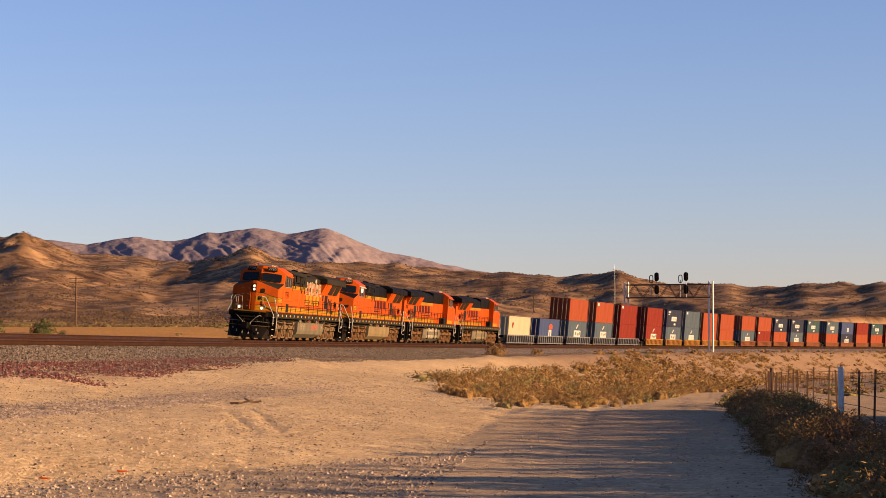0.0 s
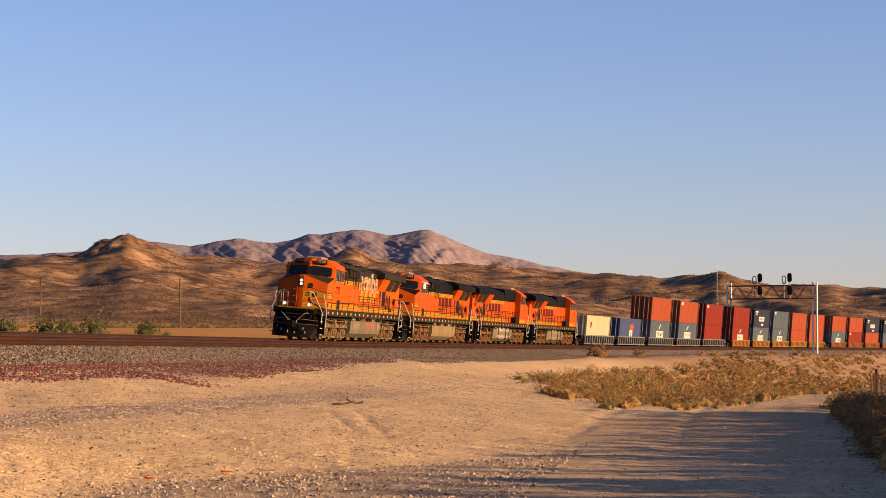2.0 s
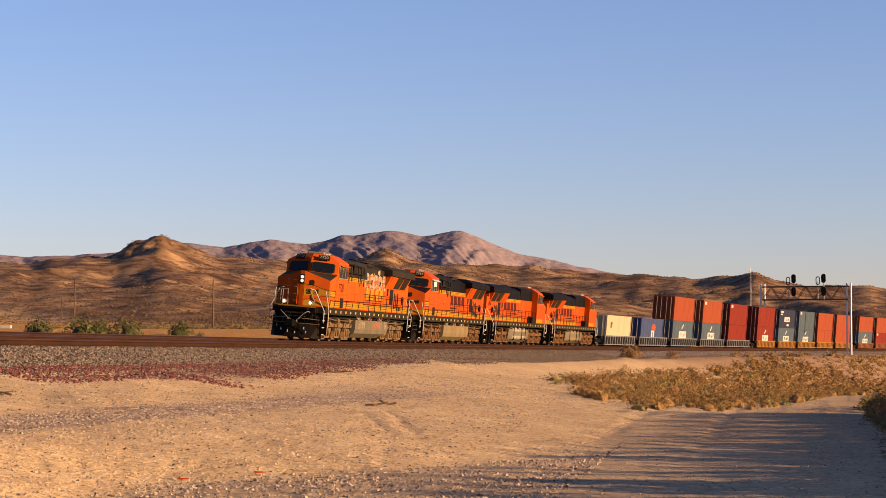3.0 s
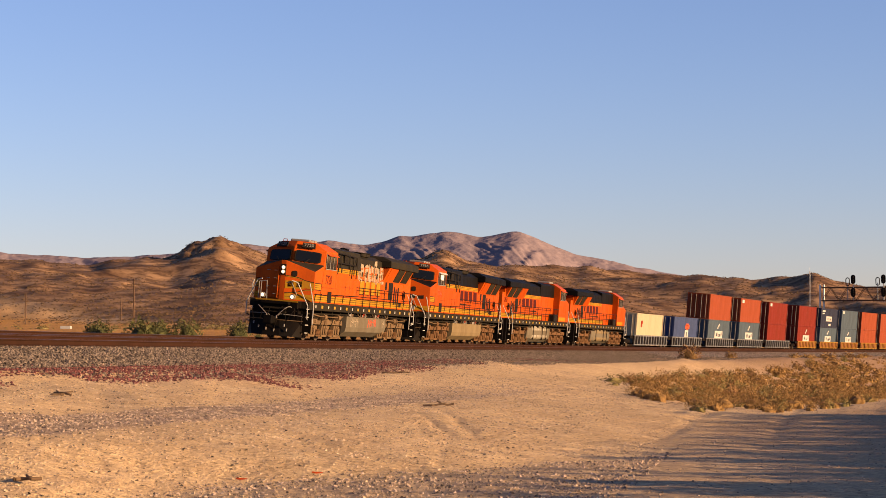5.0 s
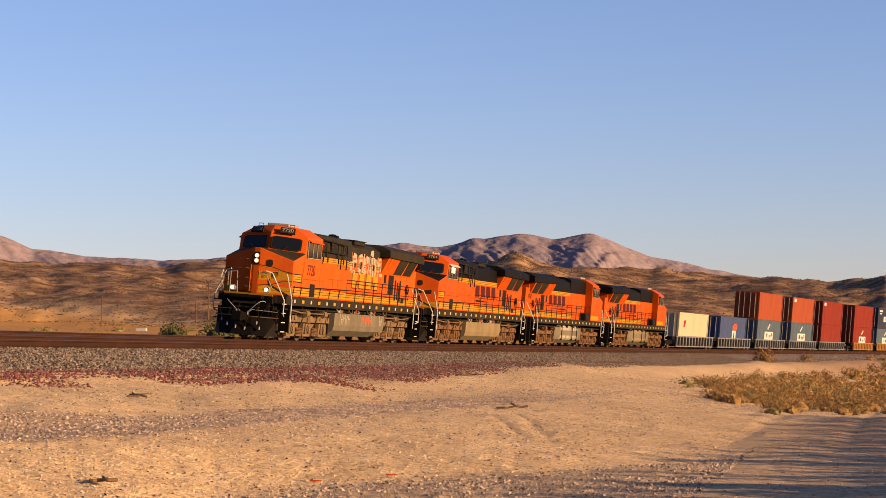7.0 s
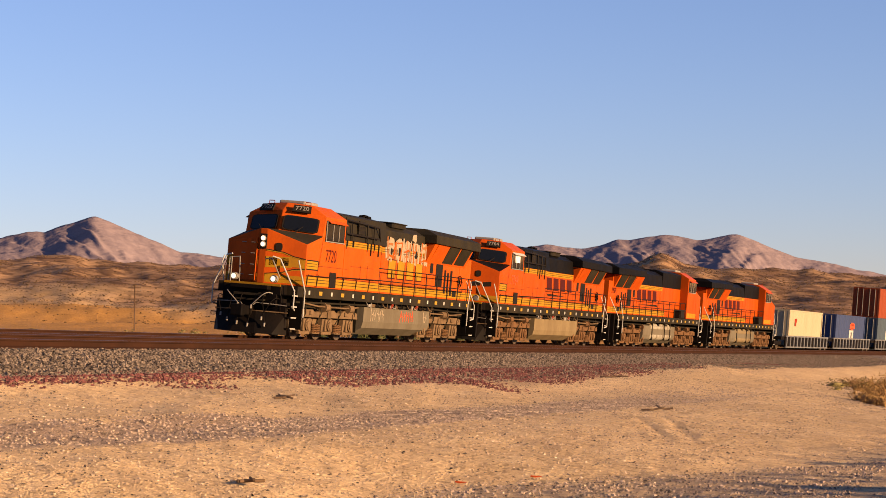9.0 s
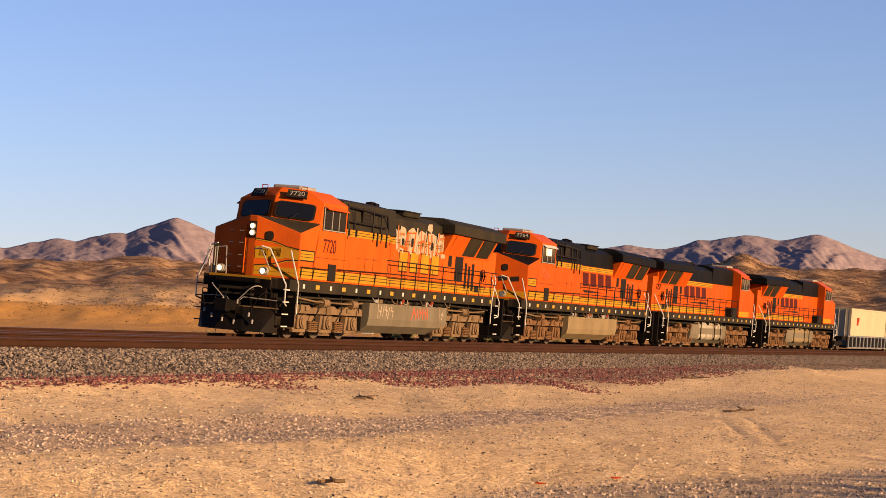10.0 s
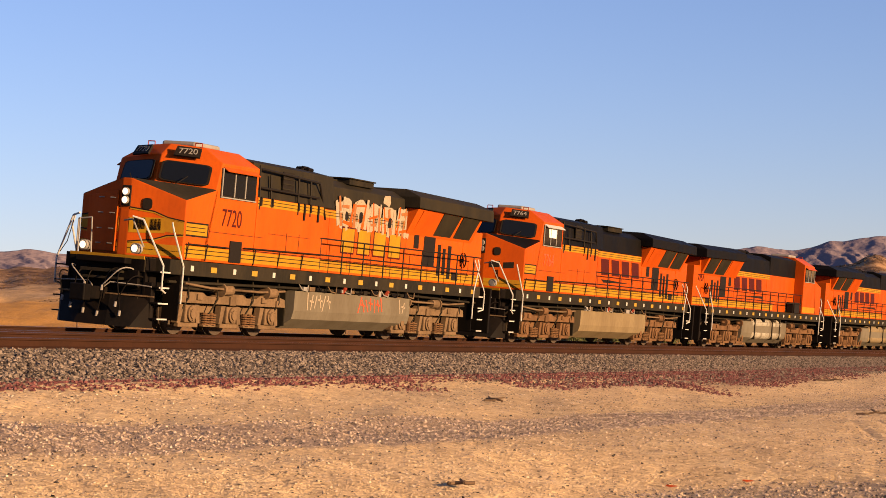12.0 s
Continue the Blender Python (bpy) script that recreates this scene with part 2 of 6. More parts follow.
def rod(bm, a, b, r, n=8, r2=None):
    a, b = Vector(a), Vector(b)
    d = b - a
    m = Matrix.Translation((a + b) / 2) @ d.to_track_quat("Z", "Y").to_matrix().to_4x4()
    bmesh.ops.create_cone(bm, cap_ends=True, segments=n, radius1=r, radius2=r if r2 is None else r2, depth=d.length, matrix=m)
    return bm


def rods(lines, r, n=6):
    bm = bmesh.new()
    for pts in lines:
        for a, b in zip(pts, pts[1:]):
            rod(bm, a, b, r, n)
    return bm


def tube(pts, r, n=6):
    """One unbroken round hose or rail along a line of points."""
    pts = [Vector(p) for p in pts]
    bm, rings = bmesh.new(), []
    for i, p in enumerate(pts):
        d = (pts[min(i + 1, len(pts) - 1)] - pts[max(i - 1, 0)]).normalized()
        q = d.to_track_quat("Z", "Y")
        rings.append([bm.verts.new(p + q @ Vector((math.cos(k / n * 2 * math.pi) * r, math.sin(k / n * 2 * math.pi) * r, 0))) for k in range(n)])
    for a, b in zip(rings, rings[1:]):
        for k in range(n):
            bm.faces.new((a[k], a[(k + 1) % n], b[(k + 1) % n], b[k]))
    bm.faces.new(rings[0][::-1])
    bm.faces.new(rings[-1])
    return bm


def prism(bm, poly, axis, lo, hi):
    """A polygon swept along an axis: 'y' takes (x, z), 'x' takes (y, z), 'z' takes (x, y)."""
    put = {"y": lambda p, q: (p[0], q, p[1]), "x": lambda p, q: (q, p[0], p[1]), "z": lambda p, q: (p[0], p[1], q)}[axis]
    a = [bm.verts.new(put(p, lo)) for p in poly]
    b = [bm.verts.new(put(p, hi)) for p in poly]
    n = len(poly)
    bm.faces.new(a)
    bm.faces.new(b[::-1])
    for i in range(n):
        bm.faces.new((a[i], b[i], b[(i + 1) % n], a[(i + 1) % n]))
    bmesh.ops.recalc_face_normals(bm, faces=bm.faces[:])
    return bm


def hull(points, bevel=0.0):
    bm = bmesh.new()
    for p in points:
        bm.verts.new(p)
    r = bmesh.ops.convex_hull(bm, input=bm.verts[:])
    bmesh.ops.dissolve_limit(bm, angle_limit=0.02, verts=bm.verts[:], edges=bm.edges[:])
    if bevel:
        bmesh.ops.bevel(bm, geom=bm.edges[:], offset=bevel, segments=2, affect="EDGES", profile=0.5)
    return bm


def panel(corners, thick):
    """A plate on four corners, thickened outwards."""
    c = [Vector(p) for p in corners]
    n = (c[1] - c[0]).cross(c[2] - c[1]).normalized() * thick
    return hull([*c, *[p + n for p in c]])


def rounded_plate(corners, scale, thick, power=9.0, n=36):
    """A plate on four corners with well rounded corners, shrunk about its middle and thickened outwards."""
    c = [Vector(p) for p in corners]
    out = (c[1] - c[0]).cross(c[2] - c[1]).normalized() * thick
    pts = []
    for i in range(n):
        a = i / n * 2 * math.pi
        ca, sa = math.cos(a), math.sin(a)
        g = scale / (abs(ca) ** power + abs(sa) ** power) ** (1 / power)
        u, v = 0.5 + 0.5 * ca * g, 0.5 + 0.5 * sa * g
        pts.append(c[0].lerp(c[1], u).lerp(c[3].lerp(c[2], u), v))
    return hull([*pts, *[p + out for p in pts]])


def array_mesh(name, verts, faces, material, kind="", smooth=False):
    me = bpy.data.meshes.new(name)
    k = faces.shape[1]
    me.vertices.add(len(verts))
    me.vertices.foreach_set("co", np.ascontiguousarray(verts, dtype=np.float32).ravel())
    me.loops.add(faces.size)
    me.loops.foreach_set("vertex_index", np.ascontiguousarray(faces, dtype=np.int32).ravel())
    me.polygons.add(len(faces))
    me.polygons.foreach_set("loop_start", np.arange(0, faces.size, k, dtype=np.int32))
    me.polygons.foreach_set("use_smooth", np.full(len(faces), smooth))
    me.update(calc_edges=True)
    me.materials.append(material)
    ob = new(name, me)
    if kind:
        ob["kind"] = kind
    return ob


def template(bm):
    bmesh.ops.triangulate(bm, faces=bm.faces[:])
    bm.verts.index_update()
    v = np.array([v.co[:] for v in bm.verts])
    f = np.array([[q.index for q in fc.verts] for fc in bm.faces])
    bm.free()
    return v, f


def scattered(name, temps, rows, material):
    """One joined mesh: rows of x, y, z, turn, size across, size up."""
    vs, fs, base = [], [], 0
    rows = np.asarray(rows)
    pick = np.random.randint(0, len(temps), len(rows))
    for k, (tv, tf) in enumerate(temps):
        r = rows[pick == k]
        if not len(r):
            continue
        c, s = np.cos(r[:, 3])[:, None], np.sin(r[:, 3])[:, None]
        x = (tv[None, :, 0] * c - tv[None, :, 1] * s) * r[:, 4, None] + r[:, 0, None]
        y = (tv[None, :, 0] * s + tv[None, :, 1] * c) * r[:, 4, None] + r[:, 1, None]
        z = tv[None, :, 2] * r[:, 5, None] + r[:, 2, None]
        vs.append(np.stack([x, y, z], -1).reshape(-1, 3))
        fs.append((tf[None] + (np.arange(len(r)) * len(tv))[:, None, None] + base).reshape(-1, 3))
        base += len(r) * len(tv)
    return array_mesh(name, np.concatenate(vs), np.concatenate(fs), material, "stuff")


def value_noise(x, y, seed=0):
    xi, yi = np.floor(x).astype(np.int64), np.floor(y).astype(np.int64)
    u, v = x - xi, y - yi
    u, v = u * u * (3 - 2 * u), v * v * (3 - 2 * v)

    def h(a, b):
        q = (a * 374761393 + b * 668265263 + seed * 1442695041) & 0xFFFFFFFF
        q = ((q ^ (q >> 13)) * 1274126177) & 0xFFFFFFFF
        return ((q ^ (q >> 16)) & 0xFFFF) / 65535.0

    return (h(xi, yi) * (1 - u) + h(xi + 1, yi) * u) * (1 - v) + (h(xi, yi + 1) * (1 - u) + h(xi + 1, yi + 1) * u) * v


def fbm(x, y, octaves=5, seed=0, ridged=False):
    t, amp, tot = 0.0, 1.0, 0.0
    for o in range(octaves):
        n = value_noise(x * 2**o, y * 2**o, seed + o * 17)
        t = t + amp * ((1 - np.abs(2 * n - 1)) if ridged else n)
        tot += amp
        amp *= 0.5
    return t / tot


def smooth(x, a, b):
    q = np.clip((x - a) / (b - a), 0, 1)
    return q * q * (3 - 2 * q)


# ---- the line of the tracks: a long canted curve ----
RAIL_Z, CANT = 2.2475, 0.0864
TS = np.arange(-120.0, 1100.0, 1.0)
TH = 1.5089 - 8.3528e-4 * TS + 2.033e-7 * TS**2
TX = np.concatenate([[0], np.cumsum((np.cos(TH[1:]) + np.cos(TH[:-1])) / 2)])
TY = np.concatenate([[0], np.cumsum((np.sin(TH[1:]) + np.sin(TH[:-1])) / 2)])
TX += -24.021 - np.interp(0, TS, TX)
TY += 10.652 - np.interp(0, TS, TY)


def on_line(s, q=0.0, up=0.0):
    """A point s metres along the line, q metres off it on the camera's side, up metres over the canted rail plane."""
    th = np.interp(s, TS, TH)
    nx, ny = np.sin(th), -np.cos(th)
    a, b = math.cos(CANT), math.sin(CANT)
    off, z = q * a + up * b, RAIL_Z + up * a - q * b
    return np.interp(s, TS, TX) + nx * off, np.interp(s, TS, TY) + ny * off, z


def line_coords(x, y):
    """Distance along and off the line for points of the plan."""
    s = np.full(x.shape, 100.0)
    for _ in range(12):
        th = np.interp(s, TS, TH)
        s = np.clip(s + (x - np.interp(s, TS, TX)) * np.cos(th) + (y - np.interp(s, TS, TY)) * np.sin(th), TS[0], TS[-1])
    th = np.interp(s, TS, TH)
    return s, (x - np.interp(s, TS, TX)) * np.sin(th) - (y - np.interp(s, TS, TY)) * np.cos(th)


# hills behind the line: turn (degrees to the left), rise (degrees), half width
RISE = [(-4.95, 0.26, 0.75), (0.0, 0.07, 5.0), (5.4, 0.40, 0.85), (11.85, 0.34, 0.95), (11.2, 0.26, 2.0), (15.3, -0.11, 0.9), (22.3, 0.24, 3.2)]


def ridge_rise(yaw):
    base = 1.67 + 0.78 * smooth(yaw, -10.0, 8.0) + 0.025 * np.sin(yaw * 2.3) + 0.02 * np.sin(yaw * 6.1)
    return base + sum(h * np.exp(-np.abs((yaw - c) / w) ** 1.4) for c, h, w in RISE)


def slope_foot(s):
    """Where the embankment's slope meets the dirt road."""
    return np.interp(s, [25, 40, 50, 62, 100], [20.5, 22.3, 24.8, 26.3, 27.0])


def bank_foot(s):
    """Where the bank under the service way meets the level ground before the camera."""
    return np.interp(s, [8, 15, 17.6, 21, 24, 36, 60], [17.8, 18.4, 20.6, 21.9, 22.4, 22.7, 25.0])


def plain_reach(yaw):
    """How far the bare plain runs before the scrub hills, by direction."""
    return np.interp(yaw, [5, 12, 18, 24, 30], [360, 400, 700, 780, 860])


def way_shift(s):
    """How far the service way swings from its mean line."""
    return np.interp(s, [6, 9, 12, 15, 21, 26, 32, 44], [-2.6, -2.3, -1.9, -1.0, -0.4, 0.1, 0.6, 1.2])


# along and off the line at head and foot of each groove
GROOVES = [(28.4, 18.0, 22.4, 19.7), (31.8, 17.8, 22.4, 20.1)]


def ground_height(x, y):
    s, q = line_coords(x, y)
    d = np.hypot(x, y)
    yaw = np.degrees(np.arctan2(-x, y))
    # camera side: a sandy slope from the ballast's foot, the level service way, its edge and a bank down to the road
    wob = 0.9 * (fbm(s * 0.11, s * 0 + 2.0, 3, 31) - 0.5) + 0.3 * (fbm(x * 0.5, y * 0.5, 2, 35) - 0.5)
    crest, foot = 16.6 + way_shift(s), bank_foot(s)
    qn = q + wob * smooth(q, 11, 14)
    u = np.clip((qn - crest) / np.maximum(foot - crest, 0.5), 0, 1)
    fall = ([5.0, 9.2, 10.2, 12.0, 14.1, 17.0], [1.3, 1.24, 1.04, 0.81, 0.6, 0.52])
    near = np.interp(np.minimum(qn, crest), *fall) - (np.interp(crest, *fall) - 0.03) * (0.75 * u + 0.25 * smooth(u, 0, 1)) + 0.06 * smooth(q, 30, 60)
    low = np.interp(s, [30, 60, 110, 165, 300, 500], [0.0, -0.15, -0.9, -1.9, -3.0, -3.6])
    right = 1.22 + (low - 1.22) * np.interp(q, [9.2, 12.2, 13.2, 20.8, 23.5, 60.0], [0.0, 0.05, 0.11, 0.88, 1.0, 1.0])
    f = smooth(s, 36, 60)
    cam_side = near * (1 - f) + right * f
    cam_side = cam_side - 0.15 * smooth(q, 27.0, 30.5) * (1 - smooth(s, 80, 120))
    # fans of washed sand below the ballast, humps and ruts
    fan = fbm(s * 0.16 + 0.3 * np.sin(q), q * 0.22, 3, 3)
    cam_side = cam_side + (0.34 * np.maximum(fan - 0.47, 0.0) + 0.1 * (fan - 0.5)) * smooth(q, 9.2, 10.4) * (1 - 0.8 * smooth(q, 13.2, 14.4))
    cam_side = cam_side + (0.05 * (fbm(x * 1.7, y * 1.7, 3, 8) - 0.5) + 0.035 * (fbm(x * 6.0, y * 6.0, 2, 12) - 0.5) * (1 - 0.6 * smooth(q, 19.5, 22))) * smooth(q, 9.0, 9.6) * (1 - smooth(d, 90, 140))
    for a in (22.4, 24.4):
        cam_side = cam_side - 0.03 * np.exp(-(((q - a) / 0.2) ** 2)) * smooth(s, 15, 40)
    rill = fbm(s * 0.42 + q * 0.3, q * 0.16, 3, 23, True) - 0.55
    cam_side = cam_side + 0.16 * rill * smooth(u, 0.05, 0.3) * (1 - smooth(u, 0.75, 1.0)) * (1 - f)
    # two washed grooves down the bank
    for s0, q0, s1, q1 in GROOVES:
        k = np.clip(((s - s0) * (s1 - s0) + (q - q0) * (q1 - q0)) / ((s1 - s0) ** 2 + (q1 - q0) ** 2), 0, 1)
        off = np.hypot(s - s0 - k * (s1 - s0), q - q0 - k * (q1 - q0))
        cam_side = cam_side - 0.035 * np.exp(-((off / 0.085) ** 2)) * np.sin(np.pi * (0.1 + 0.8 * k))
    # far side: a slowly rising plain, then hills
    plain_z = 1.6 + 0.0113 * d - 0.35 * (1 - smooth(d, 60, 250)) - 1.7 * (1 - smooth(-q, 12, 70))
    el = np.radians(ridge_rise(yaw))
    k = smooth(d, 330, 1350) ** 0.9
    top = 1.6 + d * np.tan(0.0113 + (el - 0.0113) * k)
    far = np.where(d < 330, plain_z, top)
    wx, wy = x + 60 * (fbm(x * 0.006, y * 0.006, 3, 81) - 0.5), y + 60 * (fbm(x * 0.006, y * 0.006, 3, 83) - 0.5)
    rough = (fbm(wx * 0.0075, wy * 0.0045, 5, 5, True) - 0.62) * 17 * smooth(d, 380, 800) + (fbm(wx * 0.02, wy * 0.013, 5, 9) - 0.5) * 6.5 * smooth(d, 330, 600) + (fbm(x * 0.09, y * 0.09, 3, 19, True) - 0.55) * 1.3 * smooth(d, 420, 800)
    crags = np.exp(-(((yaw - 11.9) / 1.1) ** 2)) + 0.6 * np.exp(-(((yaw - 5.4) / 0.8) ** 2))
    rough = rough + (fbm(x * 0.022, y * 0.022, 6, 41, True) - 0.6) * 26 * smooth(d, 850, 1200) * crags
    far = far + rough * (1 - 0.72 * smooth(d, 1150, 1350)) - (d - 1350) * 0.03 * (d > 1350)
    side = smooth(q, 4.0, 6.5)
    z = far * (1 - side) + cam_side * side
    # formation under the tracks
    bed = RAIL_Z - CANT * q - 0.75
    w = smooth(q, -9.5, -4.0) * (1 - smooth(q, 5.0, 8.8))
    z = z * (1 - w) + np.minimum(z, bed) * w
    return z, s, q, d, yaw


def build_ground():
    yaw = np.concatenate([np.arange(-180, -24, 6.0), np.arange(-24, 40, 0.11), np.arange(40, 180, 6.0)])
    r = [0.0, 1.5, 3.0, 5.0, 7.0, 9.0, 11.0]
    while r[-1] < 4700:
        r.append(r[-1] * (1.011 if r[-1] < 60 else 1.02 if r[-1] < 330 else 1.0105 if r[-1] < 1400 else 1.06) + 0.02)
    r = np.array(r)
    Y, R = np.meshgrid(np.radians(yaw), r, indexing="ij")
    x, y = -np.sin(Y) * R, np.cos(Y) * R
    z, s, q, d, yw = ground_height(x, y)
    n, m = Y.shape
    idx = np.arange(n * m).reshape(n, m)
    nxt = np.roll(idx, -1, 0)
    faces = np.stack([idx[:, :-1], idx[:, 1:], nxt[:, 1:], nxt[:, :-1]], -1).reshape(-1, 4)
    faces = faces[:, ::-1]
    ob = array_mesh("ground", np.stack([x, y, z], -1).reshape(-1, 3), faces, M_GROUND, "structure", True)
    qw = q + 0.7 * (fbm(s * 0.13, q * 0.3, 3, 37) - 0.5)
    way = qw - way_shift(s)
    grey = smooth(way, 13.8, 14.2) * (1 - smooth(way, 16.0, 16.6)) * (1 - smooth(s, 34, 52)) * 0.72 + smooth(qw - bank_foot(s), -0.2, 1.0) * 0.4 * (1 - smooth(s, 30, 60))
    reach = plain_reach(yw) * (0.85 + 0.3 * fbm(x * 0.02, y * 0.02, 4, 43))
    wild = (1 - smooth(q, -9, -5)) * np.maximum(smooth(d, reach * 0.92, reach * 1.15), 1 - smooth(yw, -6, -1))
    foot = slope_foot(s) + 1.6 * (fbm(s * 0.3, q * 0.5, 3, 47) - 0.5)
    # the road's share of that tint is raised for its shadowed tone as well
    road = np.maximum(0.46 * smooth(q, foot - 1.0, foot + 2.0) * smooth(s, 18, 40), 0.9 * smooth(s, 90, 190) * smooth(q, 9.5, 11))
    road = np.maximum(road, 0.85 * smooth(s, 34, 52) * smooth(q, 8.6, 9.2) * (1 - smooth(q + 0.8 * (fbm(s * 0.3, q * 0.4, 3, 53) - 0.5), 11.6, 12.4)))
    flat = (1 - smooth(q, -9, -5)) * (1 - smooth(d, reach * 0.88, reach * 1.08)) * smooth(yw, -6, -1)
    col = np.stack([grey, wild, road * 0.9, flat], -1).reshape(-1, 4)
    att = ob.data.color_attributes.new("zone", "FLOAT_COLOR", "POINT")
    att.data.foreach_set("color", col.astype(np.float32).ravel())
    return tagged(ob, "sandy desert ground with gravel and low scrub hills", "ground")


build_ground()

# ---- far mountains ----
# turn, rise, fall per degree to the left and to the right
PEAKS = [(10.95, 3.03, 0.14, 0.1), (9.3, 2.98, 0.06, 0.2), (8.6, 3.14, 0.16, 0.14), (6.57, 3.29, 0.38, 0.2), (5.31, 3.42, 0.18, 0.22), (4.1, 3.22, 0.2, 0.2), (3.33, 3.41, 0.17, 0.42), (1.34, 2.66, 0.3, 0.26), (0.7, 2.54, 0.2, 0.32),
         (21.31, 3.87, 0.38, 0.42), (22.9, 3.45, 0.25, 0.3), (24.4, 3.26, 0.2, 0.3), (26.2, 3.0, 0.2, 0.2), (18.8, 2.91, 0.1, 0.15), (17.2, 2.74, 0.05, 0.08), (15.65, 2.63, 0.06, 0.25), (29.0, 3.0, 0.12, 0.13), (33.5, 3.0, 0.2, 0.2)]


def build_mountains():
    yaw = np.arange(-4.0, 38.0, 0.05)
    off = np.concatenate([np.linspace(-950, 0, 90), np.linspace(25, 650, 14)])
    Y, off = np.meshgrid(yaw, off, indexing="ij")
    crest = 3900 + 60 * (fbm(Y * 0.35, Y * 0 + 9, 3, 77) - 0.5)
    R = crest + off
    a = np.radians(Y)
    x, y = -np.sin(a) * R, np.cos(a) * R
    el = np.zeros_like(Y)
    for c, h, a_l, a_r in PEAKS:
        dy = np.sqrt((Y - c) ** 2 + 0.02) - 0.14
        el = np.maximum(el, h - np.where(Y > c, a_l, a_r) * dy)
    el = np.maximum(el, 0.5) + 0.07 * (fbm(Y * 1.7, Y * 0 + 3, 4, 51) - 0.5)
    fall = np.clip(1 - np.abs(R - crest) / 900, 0, 1) ** 0.85
    warp = 60 * (fbm(off * 0.004, Y * 0.9, 3, 61) - 0.5)
    u = Y * 68.0 + warp
    spur = 0.4 * fbm((u + 0.22 * off) / 80.0, off / 700.0 + 5, 2, 21, True) + 0.6 * fbm((u - 0.3 * off) / 38.0, off / 300.0 + 9, 3, 27, True)
    crag = fbm(x * 0.02, y * 0.02, 4, 33, True)
    h = crest * np.tan(np.radians(el)) * (fall - 0.46 * (0.86 - spur) * fall * (1 - fall) ** 0.7) + (crag - 0.6) * (3 + 4 * np.clip((1 - fall) * 3, 0, 1))
    z = 1.6 + h
    n, m = Y.shape
    idx = np.arange(n * m).reshape(n, m)
    faces = np.stack([idx[:-1, :-1], idx[1:, :-1], idx[1:, 1:], idx[:-1, 1:]], -1).reshape(-1, 4)
    ob = array_mesh("mountain_range", np.stack([x, y, z], -1).reshape(-1, 3), faces, M_MOUNTAIN, "structure", True)
    return tagged(ob, "bare purple-brown desert mountain range on the horizon", "mountains")


build_mountains()

# ---- tracks ----
NEAR_UP = 0.14                       # the near track lies a little over the far one's plane


def swept(name, section, s, q0, up0, material, parent=None, label=""):
    """A section of (q, up) points swept along the line."""
    n, m = len(s), len(section)
    v = np.stack([np.stack(np.broadcast_arrays(*on_line(s, q0 + q, up0 + up)), -1) for q, up in section], 1).reshape(-1, 3)
    idx = np.arange(n * m).reshape(n, m)
    nxt = np.roll(idx, -1, 1)
    faces = np.stack([idx[:-1], nxt[:-1], nxt[1:], idx[1:]], -1).reshape(-1, 4)
    ob = array_mesh(name, v, faces, material)
    if parent:
        ob.parent = parent
    if label:
        ob["label"] = label
    return ob


S_LINE = np.concatenate([np.arange(-60, 120, 2.0), np.arange(120, 1000, 8.0)])
RAIL = [(-0.075, -0.18), (0.075, -0.18), (0.075, -0.165), (0.012, -0.14), (0.012, -0.045), (0.037, -0.035), (0.037, -0.002), (-0.037, -0.002), (-0.037, -0.035), (-0.012, -0.045), (-0.012, -0.14), (-0.075, -0.165)]
HEAD = [(-0.03, -0.002), (0.03, -0.002), (0.03, 0.001), (-0.03, 0.001)]


def build_track(q0, up0, label):
    t = new("railway_track")
    tagged(t, label, "railway track", kind="structure")
    for side in (-0.755, 0.755):
        rail = swept("rail", RAIL, S_LINE, q0 + side, up0, M_RAIL, t)
        swept("rail_head", HEAD, S_LINE, q0 + side, up0, M_RAILHEAD, rail, "polished running surface")
    me = None
    for s in np.arange(-12, 170, 0.61):
        if me is None:
            bm = boxes([(-0.11, 0.11, -1.3, 1.3, -0.23, 0.0)], 0.02)
            me = bpy.data.meshes.new("tie")
            bm.to_mesh(me)
            bm.free()
            me.materials.append(M_TIE)
        shared("tie", me, t, line_pose(s, q0, up0 - 0.20))
    return t


def line_pose(s, q, up):
    th = np.interp(s, TS, TH)
    f = Vector((-math.cos(th), -math.sin(th), 0))
    left = Vector((math.sin(th), -math.cos(th), 0)) * math.cos(CANT) - Vector((0, 0, math.sin(CANT)))
    z = f.cross(left)
    p = on_line(s, q, up)
    return Matrix(((f.x, left.x, z.x, p[0]), (f.y, left.y, z.y, p[1]), (f.z, left.z, z.z, p[2]), (0, 0, 0, 1)))


build_track(0.0, 0.0, "far main track with rusty rails on concrete ties")
build_track(4.3, NEAR_UP, "near main track with rusty rails on concrete ties")

BED = [(-6.4, -1.0), (-3.9, -0.95), (-2.3, -0.2), (2.1, -0.2), (3.0, -0.06), (5.7, -0.055), (6.3, -0.07), (7.7, -0.17), (9.45, -0.33), (9.45, -1.2), (-6.4, -1.4)]
ballast = swept("ballast_bed", BED, S_LINE, 0.0, 0.0, M_BALLAST)
tagged(ballast, "grey crushed-stone ballast bed with red-brown foot", "ballast", kind="structure")

# ---- the train ----


def train_s(t):
    return 99.076 - 6.2141 * t - 0.045418 * t * t


